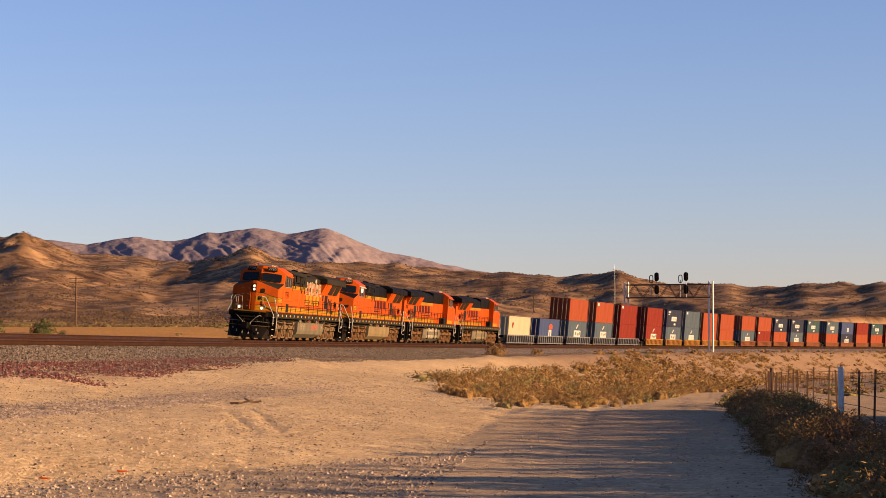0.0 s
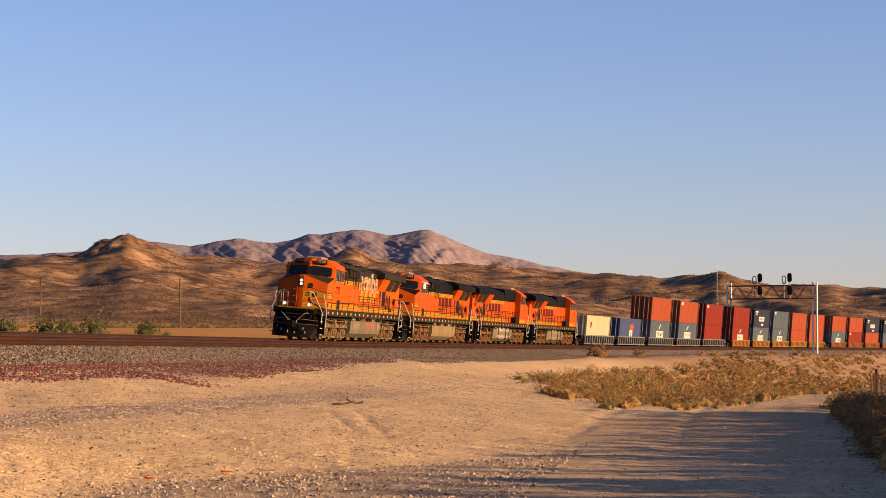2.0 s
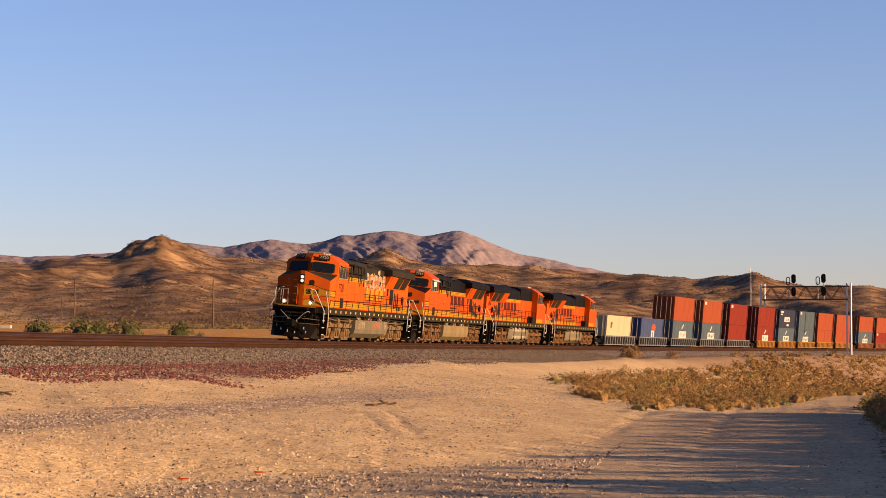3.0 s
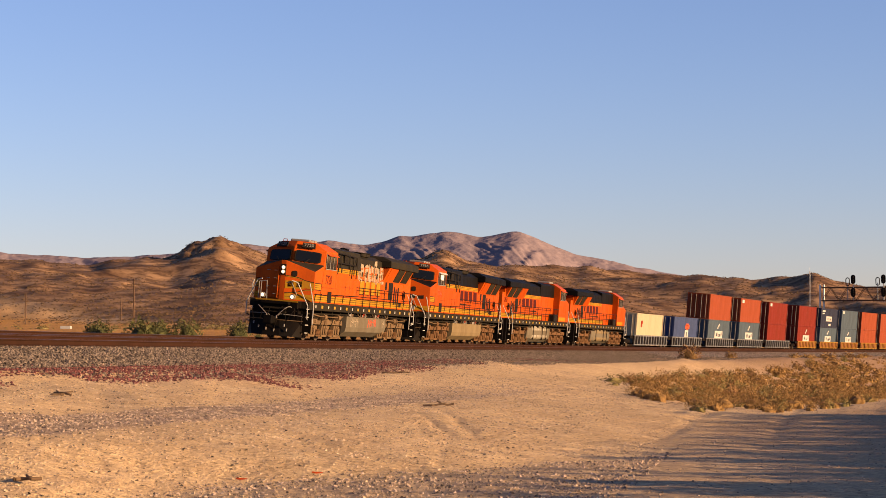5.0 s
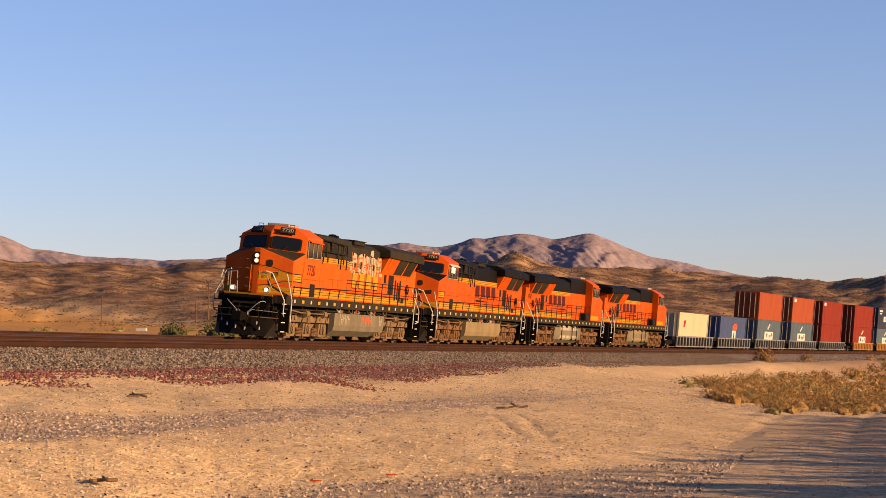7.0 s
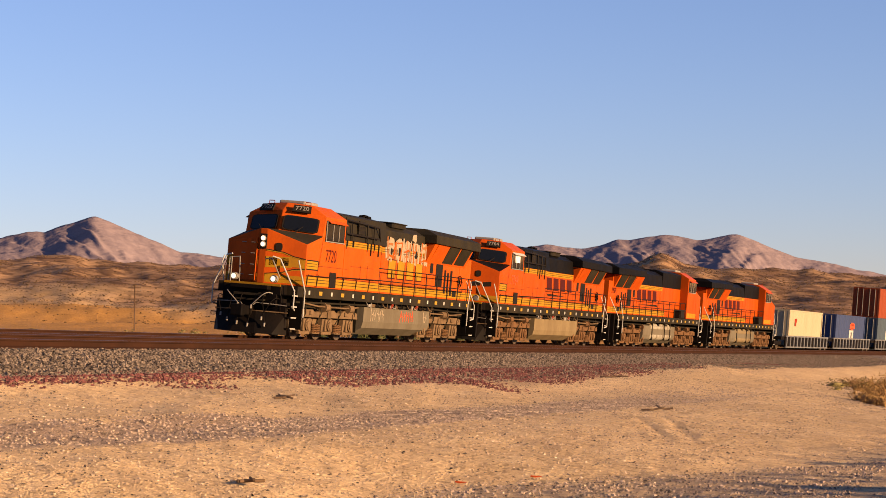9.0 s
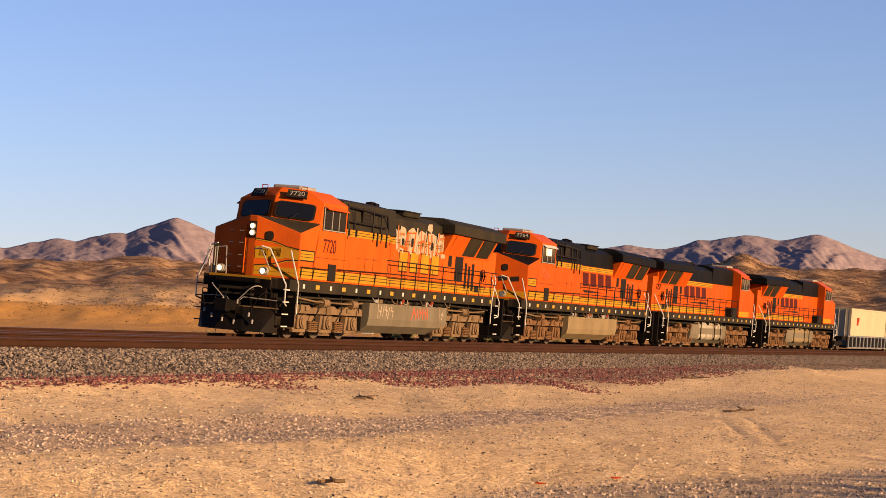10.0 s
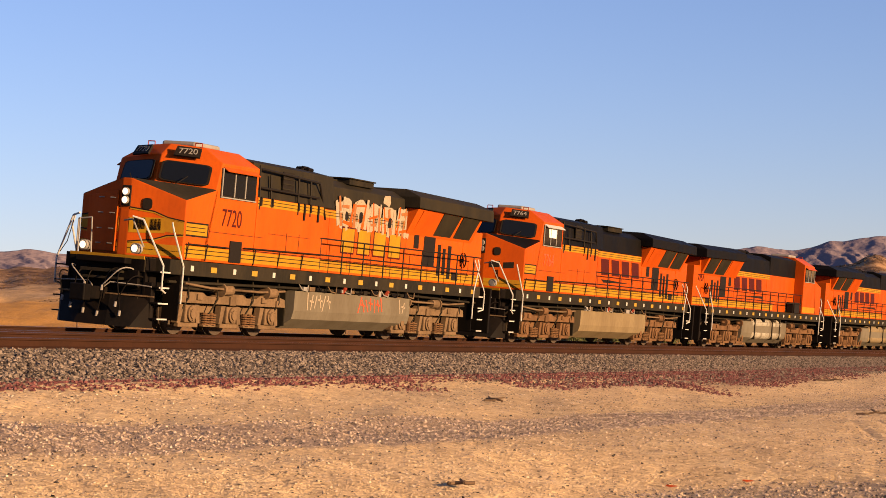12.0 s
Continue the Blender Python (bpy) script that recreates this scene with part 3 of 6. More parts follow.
def vehicle_pose(s, half, flip=False):
    """On two trucks: origin on the rails at the middle, +x ahead."""
    a, b = Vector(on_line(s - half)), Vector(on_line(s + half))
    f = (a - b).normalized()
    th = np.interp(s, TS, TH)
    left = Vector((math.sin(th), -math.cos(th), 0)) * math.cos(CANT) - Vector((0, 0, math.sin(CANT)))
    left = (left - f * left.dot(f)).normalized()
    if flip:
        f, left = -f, -left
    z, p = f.cross(left), (a + b) / 2
    return Matrix(((f.x, left.x, z.x, p.x), (f.y, left.y, z.y, p.y), (f.z, left.z, z.z, p.z), (0, 0, 0, 1)))


MOVERS, WHEELS = [], []               # (thing, metres behind the train's mark, half truck distance, turned round); (wheelset, x, radius, sense)


def mesh_of(name, bm, *materials):
    me = bpy.data.meshes.new(name)
    bm.to_mesh(me)
    bm.free()
    for m in materials:
        me.materials.append(m)
    return me


def wheelset_mesh(r):
    bm = bmesh.new()
    rod(bm, (0, -0.8, 0), (0, 0.8, 0), 0.09, 10)
    for sy in (-1, 1):
        rod(bm, (0, sy * 0.70, 0), (0, sy * 0.83, 0), r, 28)
        rod(bm, (0, sy * 0.66, 0), (0, sy * 0.70, 0), r + 0.028, 28)
        rod(bm, (0, sy * 0.83, 0), (0, sy * 0.86, 0), r * 0.35, 14)
        for k in range(6):
            a = k * math.pi / 3
            box(bm, math.cos(a) * r * 0.62 - 0.04, math.cos(a) * r * 0.62 + 0.04, sy * 0.835 - 0.012, sy * 0.835 + 0.012, math.sin(a) * r * 0.62 - 0.04, math.sin(a) * r * 0.62 + 0.04)
    return mesh_of("wheelset", bm, M_STEEL)


WS_LOCO, WS_CAR = wheelset_mesh(0.53), wheelset_mesh(0.44)


def wheelset(parent, me, x, r, sense):
    w = shared("wheelset", me, parent, pose(x, 0, r))
    WHEELS.append((w, x, r, sense))
    return w


def truck_frame_mesh():
    """A three-axle cast frame: on each side a deep beam with pedestal jaws over the axles, gussets and brackets."""
    bm = bmesh.new()
    for sy in (-1, 1):
        y0, y1 = sorted((sy * 1.04, sy * 1.24))
        outline = [(-2.85, 0.78), (-2.8, 0.98), (-2.45, 1.04), (-1.45, 1.04), (-1.25, 0.96), (-0.75, 0.96), (-0.55, 1.04), (0.55, 1.04), (0.75, 0.96), (1.25, 0.96), (1.45, 1.04), (2.45, 1.04), (2.8, 0.98), (2.85, 0.78)]
        prism(bm, outline, "y", y0, y1)
        for ax in (-2.0, 0.0, 2.0):
            for dx in (-0.36, 0.36):
                d = 0.1 if dx > 0 else -0.1
                prism(bm, [(ax + dx - 0.1, 0.74), (ax + dx + 0.1, 0.74), (ax + dx + 0.08 + d, 0.3), (ax + dx - 0.08 + d, 0.3)], "y", y0 + 0.02, y1 - 0.02)
            box(bm, ax - 0.46, ax + 0.46, *sorted((sy * 1.08, sy * 1.22)), 0.2, 0.31, 0.02)
        for gx in (-1.0, 1.0):
            box(bm, gx - 0.3, gx + 0.3, *sorted((sy * 1.1, sy * 1.24)), 0.22, 0.27, 0.015)
        a, b = sorted((sy * 1.22, sy * 1.29))
        for bx0, bx1, bz0, bz1 in ((-0.14, 0.14, 0.76, 0.98), (-2.55, -2.3, 0.78, 0.95), (2.3, 2.55, 0.78, 0.95), (-1.75, -1.5, 0.86, 1.0), (1.5, 1.75, 0.86, 1.0)):
            box(bm, bx0, bx1, a, b, bz0, bz1, 0.015)
        box(bm, -2.5, 2.5, *sorted((sy * 0.3, sy * 1.0)), 0.55, 0.75)
    return mesh_of("truck_frame", bm, M_TRUCK)


def journal_mesh():
    bm = boxes([(-0.25, 0.25, -0.12, 0.09, -0.22, 0.2)], 0.03)
    rod(bm, (0, 0.08, 0), (0, 0.14, 0), 0.19, 18)
    rod(bm, (0, 0.13, 0), (0, 0.17, 0), 0.12, 14)
    for k in range(3):
        a = k * 2.094 + 0.5
        rod(bm, (0.15 * math.cos(a), 0.13, 0.15 * math.sin(a)), (0.15 * math.cos(a), 0.16, 0.15 * math.sin(a)), 0.022, 6)
    return mesh_of("journal_box", bm, M_TRUCK)


def spring_mesh():
    bm = bmesh.new()
    for k in range(5):
        rod(bm, (0, 0, k * 0.058), (0, 0, k * 0.058 + 0.03), 0.135, 14)
    rod(bm, (0, 0, 0), (0, 0, 0.29), 0.07, 8)
    return mesh_of("coil_spring", bm, M_TRUCK_RUST)


def cylinder_mesh():
    bm = rod(bmesh.new(), (-0.26, 0, 0), (0.2, 0, 0), 0.13, 14)
    rod(bm, (0.2, 0, 0), (0.27, 0, 0), 0.17, 14)
    rod(bm, (0.27, 0, 0), (0.6, 0, 0), 0.035, 8)
    return mesh_of("brake_cylinder", bm, M_TRUCK)


ME_FRAME, ME_JOURNAL, ME_SPRING, ME_CYL = truck_frame_mesh(), journal_mesh(), spring_mesh(), cylinder_mesh()


def loco_truck(loco, x, turn, metal):
    t = shared("truck", ME_FRAME, loco, pose(x, 0, 0, 0, 0, turn))
    t["label"] = "dusty tan cast truck frame"
    for sy in (-1, 1):
        for ax in (-2.0, 0.0, 2.0):
            shared("journal_box", ME_JOURNAL, t, pose(ax, sy * 1.18, 0.53, 0, 0, 0 if sy > 0 else 180))
        for ax in (-1.15, -0.85, 0.85, 1.15):
            shared("coil_spring", ME_SPRING, t, pose(ax, sy * 1.16, 0.27))
        for ax in (-1.9, 0.4):
            shared("brake_cylinder", ME_CYL, t, pose(ax, sy * 1.26, 1.13))
    for ob in (t, *t.children):
        if not ob.name.startswith("coil_spring"):
            ob.material_slots[0].link = "OBJECT"
            ob.material_slots[0].material = metal
    return t


def text_mesh(word, size, m, material, name, parent, label):
    cu = bpy.data.curves.new(name, "FONT")
    cu.body, cu.size, cu.extrude, cu.align_x, cu.align_y = word, size, 0.006, "CENTER", "CENTER"
    tmp = new("tmp", cu)
    bpy.context.view_layer.update()
    me = bpy.data.meshes.new_from_object(tmp.evaluated_get(bpy.context.evaluated_depsgraph_get()))
    bpy.data.objects.remove(tmp)
    bpy.data.curves.remove(cu)
    me.materials.clear()
    me.materials.append(material)
    ob = shared(name, me, parent, m)
    ob["label"] = label
    return ob


LEFT = Matrix(((-1, 0, 0, 0), (0, 0, 1, 0), (0, 1, 0, 0), (0, 0, 0, 1)))      # lettering on the side that faces +y


def lettering_bars(loco, side, y, x0, z0, w, h, material, lean=0.0):
    """Four block marks where the owner's mark stands."""
    for k in range(4):
        bm = bmesh.new()
        a = x0 - side * (k * w / 4) if side > 0 else x0 + k * w / 4
        ww = w / 4 * 0.78
        x = a
        d = -side
        o = lean * h * d
        bars = [(0.06, 0.0, 1.0, 1.0)]
        if material is M_YELLOW:
            ol = bmesh.new()
            for u0, v0, u1, v1 in bars:
                e = 0.045
                a0, a1 = x + d * ww * u0 - d * e, x + d * ww * u1 + d * e
                prism(ol, [(a0, z0 + h * v0 - e), (a1, z0 + h * v0 - e), (a1, z0 + h * v1 + e), (a0, z0 + h * v1 + e)], "y", y - side * 0.003, y + side * 0.003)
            part("owner_mark_edge", ol, M_NUM, loco, "dark outline of the block mark")
        for u0, v0, u1, v1 in bars:
            pts = [(x + d * ww * u0 + o * v0, z0 + h * v0), (x + d * ww * u1 + o * v0, z0 + h * v0), (x + d * ww * u1 + o * v1, z0 + h * v1), (x + d * ww * u0 + o * v1, z0 + h * v1)]
            prism(bm, pts, "y", y, y + side * 0.006)
        part("owner_mark", bm, material, loco, "plain block marks of the owner")


def stripe(loco, x0, x1, y, side, z0, z1, material, label):
    lo, hi = sorted((y, y + side * 0.006))
    return part("stripe", boxes([(x0, x1, lo, hi, z0, z1)]), material, loco, label)


def build_locomotive(label, number, faded=False, olive=False, tank=M_TANK, graffiti=False, mark_yellow=False, pale_number=False, reservoir=M_SILVER):
    L = new("locomotive")
    tagged(L, label, "locomotive", "locomotives of the train")
    L.empty_display_size = 0.5
    body, roof = (M_ORANGE_FADED if faded else M_ORANGE), (M_ROOF if olive else M_BLACK_ROOF)
    # underframe
    part("underframe", boxes([(-9.6, 9.55, -1.5, 1.5, 1.42, 1.77), (-10.75, 10.0, -1.08, 1.08, 1.42, 1.77)], 0.015), M_SILL, L, "dark dusty side sill and deck")
    part("centre_sill", boxes([(-10.2, 9.8, -0.7, 0.7, 1.0, 1.43)], 0.02), M_BLACK, L)
    for k in range(18):
        x = 8.55 - k * 1.03
        for sy in (-1, 1):
            lo, hi = sorted((sy * 1.503, sy * 1.512))
            part("reflector", boxes([(x - (0.14 if k % 2 else 0.07), x + (0.14 if k % 2 else 0.07), lo, hi, 1.53, 1.66)]), M_REFLECT if k % 2 else M_REFLECT_W, L)
    # trucks and wheels
    for x, turn in ((6.06, 0), (-6.06, 180)):
        loco_truck(L, x, turn, M_TRUCK if olive else M_TRUCK_RUST)
        for dx in (-2.0, 0.0, 2.0):
            wheelset(L, WS_LOCO, x + dx, 0.53, 1)
    # fuel tank with sloping lower sides
    ft = part("fuel_tank", prism(bmesh.new(), [(-1.46, 1.24), (-1.46, 0.72), (-1.40, 0.5), (-1.0, 0.24), (1.0, 0.24), (1.40, 0.5), (1.46, 0.72), (1.46, 1.24)], "x", -4.3, 3.1), tank, L, "dusty fuel tank with sloping lower sides")
    for x in (3.1, -4.36):
        part("tank_end_plate", boxes([(x, x + 0.06, -1.2, 1.2, 0.3, 1.2)]), M_SILL, ft)
    for x in (0.2, -2.6):
        part("filler_pipe", rods([[(x, 1.35, 1.2), (x, 1.5, 1.42)]], 0.07, 8), M_DARKRED, ft, "red fuel filler")
    part("piping", rods([[(9.4, 1.38, 1.25), (3.4, 1.38, 1.3), (-4.4, 1.4, 1.33), (-9.5, 1.38, 1.25)], [(8.6, 1.3, 1.12), (4.2, 1.32, 1.12)], [(-4.6, 1.3, 1.15), (-8.8, 1.3, 1.12)], [(9.0, -1.35, 1.25), (-9.4, -1.35, 1.28)]], 0.035), M_SILL, L, "brake and air pipes under the sill")
    crng = random.Random(len(label))
    for k in range(16):
        x = 3.0 - k * 0.47 + crng.uniform(-0.12, 0.12)
        sy = 1 if k % 4 else -1
        w, h = crng.uniform(0.06, 0.2), crng.uniform(0.06, 0.16)
        lo, hi = sorted((sy * 1.36, sy * 1.47))
        part("air_valve", boxes([(x - w, x + w, lo, hi, 1.31 - h / 2, 1.31 + h / 2)], 0.01), (M_BLACK, M_GREY, M_TRUCK, M_BLACK, M_SILL)[k % 5], L)
    for k in range(9):
        x = 2.7 - k * 0.82 + crng.uniform(-0.2, 0.2)
        part("pipe_loop", rods([[(x, 1.44, 1.42), (x - 0.1, 1.5, 1.28), (x - 0.4, 1.5, 1.25), (x - 0.55, 1.44, 1.42)]], 0.018), (M_GREY, M_BLACK, M_TRUCK)[k % 3], L)
    for x0 in (6.06, -6.06):
        for dx in (-2.3, -0.9, 0.9, 2.3):
            part("sand_pipe", rods([[(x0 + dx, 1.3, 1.42), (x0 + dx, 1.36, 0.9), (x0 + dx + 0.25, 1.2, 0.4)]], 0.022), M_SILL, L)
        part("brake_rod", rods([[(x0 - 2.5, 1.4, 1.2), (x0 - 1.2, 1.42, 1.14), (x0 + 1.4, 1.42, 1.16), (x0 + 2.6, 1.4, 1.24)]], 0.03), M_TRUCK, L, "dusty brake pipe along the truck")
    # air reservoirs on the right-hand side
    for z in (1.14, 0.66):
        bm = bmesh.new()
        rod(bm, (-2.6, -1.24, z), (2.2, -1.24, z), 0.235, 20)
        rod(bm, (2.2, -1.24, z), (2.3, -1.24, z), 0.235, 20, 0.1)
        rod(bm, (-2.7, -1.24, z), (-2.6, -1.24, z), 0.1, 20, 0.235)
        for x in (-1.9, -0.2, 1.5):
            rod(bm, (x - 0.03, -1.24, z), (x + 0.03, -1.24, z), 0.245, 20)
        part("air_reservoir", bm, reservoir, L, "worn air reservoir")
    for x in (-2.3, 0.6, 1.9):
        part("reservoir_bracket", boxes([(x - 0.05, x + 0.05, -1.5, -1.0, 0.42, 1.4)]), M_SILL, L)
    # pilot with plough
    part("plough", hull([(9.9, -1.3, 0.85), (9.9, 1.3, 0.85), (9.9, -1.36, 0.15), (9.9, 1.36, 0.15), (10.2, -0.3, 0.85), (10.2, 0.3, 0.85), (10.55, -0.45, 0.15), (10.55, 0.45, 0.15), (10.35, 1.0, 0.15), (10.35, -1.0, 0.15)]), M_BLACK, L, "black snow plough")
    part("pilot_plate", boxes([(9.85, 9.97, -1.3, 1.3, 0.35, 1.2), (9.85, 9.97, -1.05, 1.05, 1.2, 1.75), (9.97, 10.3, -0.7, 0.7, 1.58, 1.72), (9.95, 10.05, -0.9, -0.5, 1.0, 1.5), (9.95, 10.06, 0.4, 0.95, 1.05, 1.45)], 0.02), M_BLACK, L)
    part("coupler", boxes([(10.1, 10.9, -0.16, 0.16, 0.72, 1.02), (10.85, 11.15, -0.22, 0.2, 0.68, 1.06)], 0.03), M_BLACK, L)
    part("coupler", boxes([(-11.05, -10.4, -0.16, 0.16, 0.72, 1.02)], 0.03), M_BLACK, L)
    part("pilot_plate", boxes([(-10.62, -10.5, -1.5, 1.5, 0.3, 1.75)], 0.02), M_BLACK, L)
    hoses = [(0.55, 1.42, 0.75, 0.5, M_BLACK), (0.78, 1.46, 0.2, 1.05, M_GREY), (-0.5, 1.4, -0.65, 0.6, M_BLACK), (-0.85, 1.44, -0.3, 1.1, M_GREY), (0.35, 1.45, 0.12, 0.45, M_BLACK), (-0.2, 1.42, -0.28, 0.5, M_BLACK), (1.05, 1.3, 0.62, 0.7, M_BLACK), (-1.1, 1.3, -0.9, 0.75, M_BLACK)]
    for y0, z0, y1, z1, mt in hoses:
        line = []
        for k in range(11):
            u = k / 10
            line.append((10.0 + 0.42 * math.sin(min(1.0, u * 1.5) * math.pi / 2), y0 + (y1 - y0) * u * u, z0 + 0.1 * math.sin(u * math.pi) - (z0 - z1) * u ** 1.8))
        part("air_hose", tube(line, 0.016), mt, L, "brake hose" if mt is M_BLACK else "pale cable between the couplings")
        part("hose_coupling", rods([[line[-1], (line[-1][0] + 0.02, line[-1][1], line[-1][2] - 0.12)]], 0.035, 8), M_GREY, L)
    part("deck_edge", boxes([(10.0, 10.03, -1.06, 1.06, 1.71, 1.785)], 0.004), M_YELLOW, L, "dusty yellow edge of the front deck")
    # thin black plate laid over the underframe's front, giving the recess its shade
    part("pilot_recess", boxes([(10.0, 10.02, -1.06, 1.06, 1.43, 1.70)]), M_BLACK, L)
    for side in (1, -1):
        part("cut_lever", tube([(10.06, side * 1.35, 1.1), (10.1, side * 1.0, 1.12), (10.25, side * 0.3, 1.14), (10.3, side * 0.14, 1.0)], 0.016), M_GREY, L, "uncoupling lever across the pilot")
    part("anticlimber", boxes([(9.96, 10.3, -0.55, 0.55, 1.36, 1.44), (9.96, 10.28, -0.55, 0.55, 1.2, 1.26)], 0.01), M_SILL, L, "ribbed anticlimber over the coupler")
    for y in (-0.95, -0.6, 0.6, 0.95):
        part("plough_rib", rods([[(10.0, y, 0.84), (10.44 - 0.2 * abs(y), y * 1.05, 0.2)]], 0.018), M_SILL, L, "worn rib on the plough")
    part("plough_edge", rods([[(9.93, -1.36, 0.87), (10.2, -0.3, 0.87), (10.2, 0.3, 0.87), (9.93, 1.36, 0.87)]], 0.022), M_TRUCK, L, "scuffed upper edge of the plough")
    # steps at the four corners
    for sx, sy in ((1, 1), (1, -1), (-1, 1), (-1, -1)):
        xa, xb = sorted((sx * 9.5, sx * 9.98))
        well = part("stepwell", boxes([(xa, xb, min(sy * 1.05, sy * 1.1), max(sy * 1.05, sy * 1.1), 0.35, 1.75), (*sorted((sx * 9.02, sx * 9.06)), *sorted((sy * 1.05, sy * 1.5)), 0.35, 1.45)]), M_BLACK, L)
        for k in range(4):
            z = 0.36 + k * 0.36
            y0, y1 = sorted((sy * 1.1, sy * 1.49))
            part("step", boxes([(xa, xb, y0, y1, z, z + 0.03)]), M_BLACK, well)
            y0, y1 = sorted((sy * 1.49, sy * 1.505))
            part("step_edge", boxes([(xa + 0.02, xb - 0.02, y0, y1, z - 0.005, z + 0.03)]), M_WHITE, well, "white step edge")
        x = sx * 9.0
        part("handrail", rods([[(x, sy * 1.53, 0.75), (x, sy * 1.53, 1.62), (x + sx * 0.45, sy * 1.47, 2.4), (x + sx * 0.45, sy * 1.4, 2.62)], [(x + sx * 0.62, sy * 1.46, 0.98), (x + sx * 0.9, sy * 1.53, 1.05), (x + sx * 0.9, sy * 1.53, 1.6), (x + sx * 1.1, sy * 1.0, 2.62), (x + sx * 1.2, sy * 0.75, 2.68)]], 0.024), M_WHITE, L, "white painted step handrail")
    # nose: two flat cheeks that meet in a blunt ridge, sloping top
    nz = [(9.43, 0.12), (9.05, 1.5), (8.0, 1.5), (8.0, -1.5), (9.05, -1.5), (9.43, -0.12)]
    top = [(9.41, 0.12, 3.60), (9.05, 1.5, 3.17), (7.6, 1.5, 3.52), (7.6, -1.5, 3.52), (9.05, -1.5, 3.17), (9.41, -0.12, 3.60), (8.15, 0.0, 3.585)]
    nose = hull([*[(x, y, 1.78) for x, y in nz], *top], 0.02)
    glare = bmesh.new()
    for fc in nose.faces:
        if fc.normal.z > 0.6:
            raised = [v.co + Vector((0, 0, 0.006)) for v in fc.verts]
            glare.faces.new([glare.verts.new(c) for c in raised])
    bmesh.ops.remove_doubles(glare, verts=glare.verts[:], dist=0.002)
    part("nose", nose, body, L)
    part("anti_glare_panel", glare, roof, L, "dark anti-glare paint on top of the nose")
    part("nose_door", hull([(9.2, -1.2, 1.85), (9.47, -0.2, 1.85), (9.2, -1.2, 3.15), (9.45, -0.2, 3.3), (9.1, -1.2, 1.85), (9.3, -0.2, 1.85), (9.1, -1.2, 3.15), (9.3, -0.2, 3.3)], 0.01), body, L)
    for yy in (-0.75, -0.35):
        for zz in (2.0, 2.35, 2.72, 3.08):
            xx = 9.43 + yy * 0.27 + 0.05
            part("nose_grab_iron", rods([[(xx - 0.06, yy - 0.07, zz), (xx + 0.06, yy - 0.07, zz + 0.03), (xx + 0.06, yy + 0.07, zz + 0.03), (xx - 0.06, yy + 0.07, zz)]], 0.014), M_GREY, L)
    part("headlight_panel", boxes([(9.3, 9.445, -0.11, 0.14, 2.93, 3.42)], 0.01), M_LINE, L, "black headlight panel")
    for z in (3.07, 3.27):
        bm = rod(bmesh.new(), (9.35, 0.02, z), (9.5, 0.02, z), 0.095, 16)
        hl = part("headlight", bm, M_GREY, L)
        part("lens", rod(bmesh.new(), (9.5, 0.02, z), (9.51, 0.02, z), 0.078, 16), M_LAMP if graffiti else M_GREY, hl, "lit headlight" if graffiti else "unlit headlight")
    for y in (-0.74, 0.74):
        bm = rod(bmesh.new(), (9.8, y, 1.95), (10.0, y, 1.95), 0.12, 16)
        dl = part("ditch_light", bm, M_GREY, L)
        part("lens", rod(bmesh.new(), (10.0, y, 1.95), (10.01, y, 1.95), 0.085, 16), M_LAMP if graffiti else M_GREY, dl, "lit ditch light" if graffiti else "unlit ditch light")
    for line in ([(9.9, -0.98, 1.75), (9.9, -0.98, 2.55), (9.9, -0.6, 2.6), (9.9, -0.55, 1.78)], [(10.1, 0.45, 2.58), (10.1, 0.7, 2.62), (10.0, 1.0, 2.0)], [(10.1, -0.8, 1.78), (10.1, -0.8, 2.58)], ):
        part("front_handrail", rods([line], 0.02), M_GREY, L, "pale front handrail")
    part("safety_chain", rods([[(10.1, -0.98, 2.5), (10.1, -1.12, 2.0), (10.1, -1.3, 1.75)]], 0.012), M_LINE, L, "dark chain beside the front handrail")
    # cab with raked roof edges and a pointed windscreen
    cab = [(5.62, 1.5, 1.78), (5.62, -1.5, 1.78), (8.2, 1.5, 1.78), (8.2, -1.5, 1.78), (5.62, 1.5, 4.2), (5.62, -1.5, 4.2), (7.72, 1.5, 3.38), (7.72, -1.5, 3.38), (8.25, 0, 3.5), (7.5, 1.5, 4.17), (7.5, -1.5, 4.17), (7.98, 0, 4.3),
           (5.62, 0.85, 4.54), (5.62, -0.85, 4.54), (7.35, 0.85, 4.54), (7.35, -0.85, 4.54), (7.6, 0, 4.58)]
    part("cab", hull(cab, 0.02), body, L)
    for sy in (1, -1):
        edge = [(8.24, sy * 0.09, 3.65), (7.79, sy * 1.32, 3.57), (7.60, sy * 1.3, 4.09), (8.06, sy * 0.09, 4.16)]
        if sy < 0:
            edge = edge[::-1]
        w = part("windscreen", rounded_plate(edge, 0.98, 0.014), M_LINE, L, "black rubber windscreen surround")
        part("pane", rounded_plate(edge, 0.89, 0.024), M_GLASS, w, "dark reflecting glass")
        part("wiper", rods([[(8.3, sy * 0.55, 3.5), (8.05, sy * 0.85, 3.78)]], 0.012), M_LINE, w)
        nb = [(8.0, sy * 0.36, 4.26), (7.76, sy * 0.98, 4.23), (7.61, sy * 0.93, 4.46), (7.83, sy * 0.35, 4.49)]
        if sy < 0:
            nb = nb[::-1]
        nbp = part("number_board", panel(nb, 0.05), M_LINE, L, "black number board")
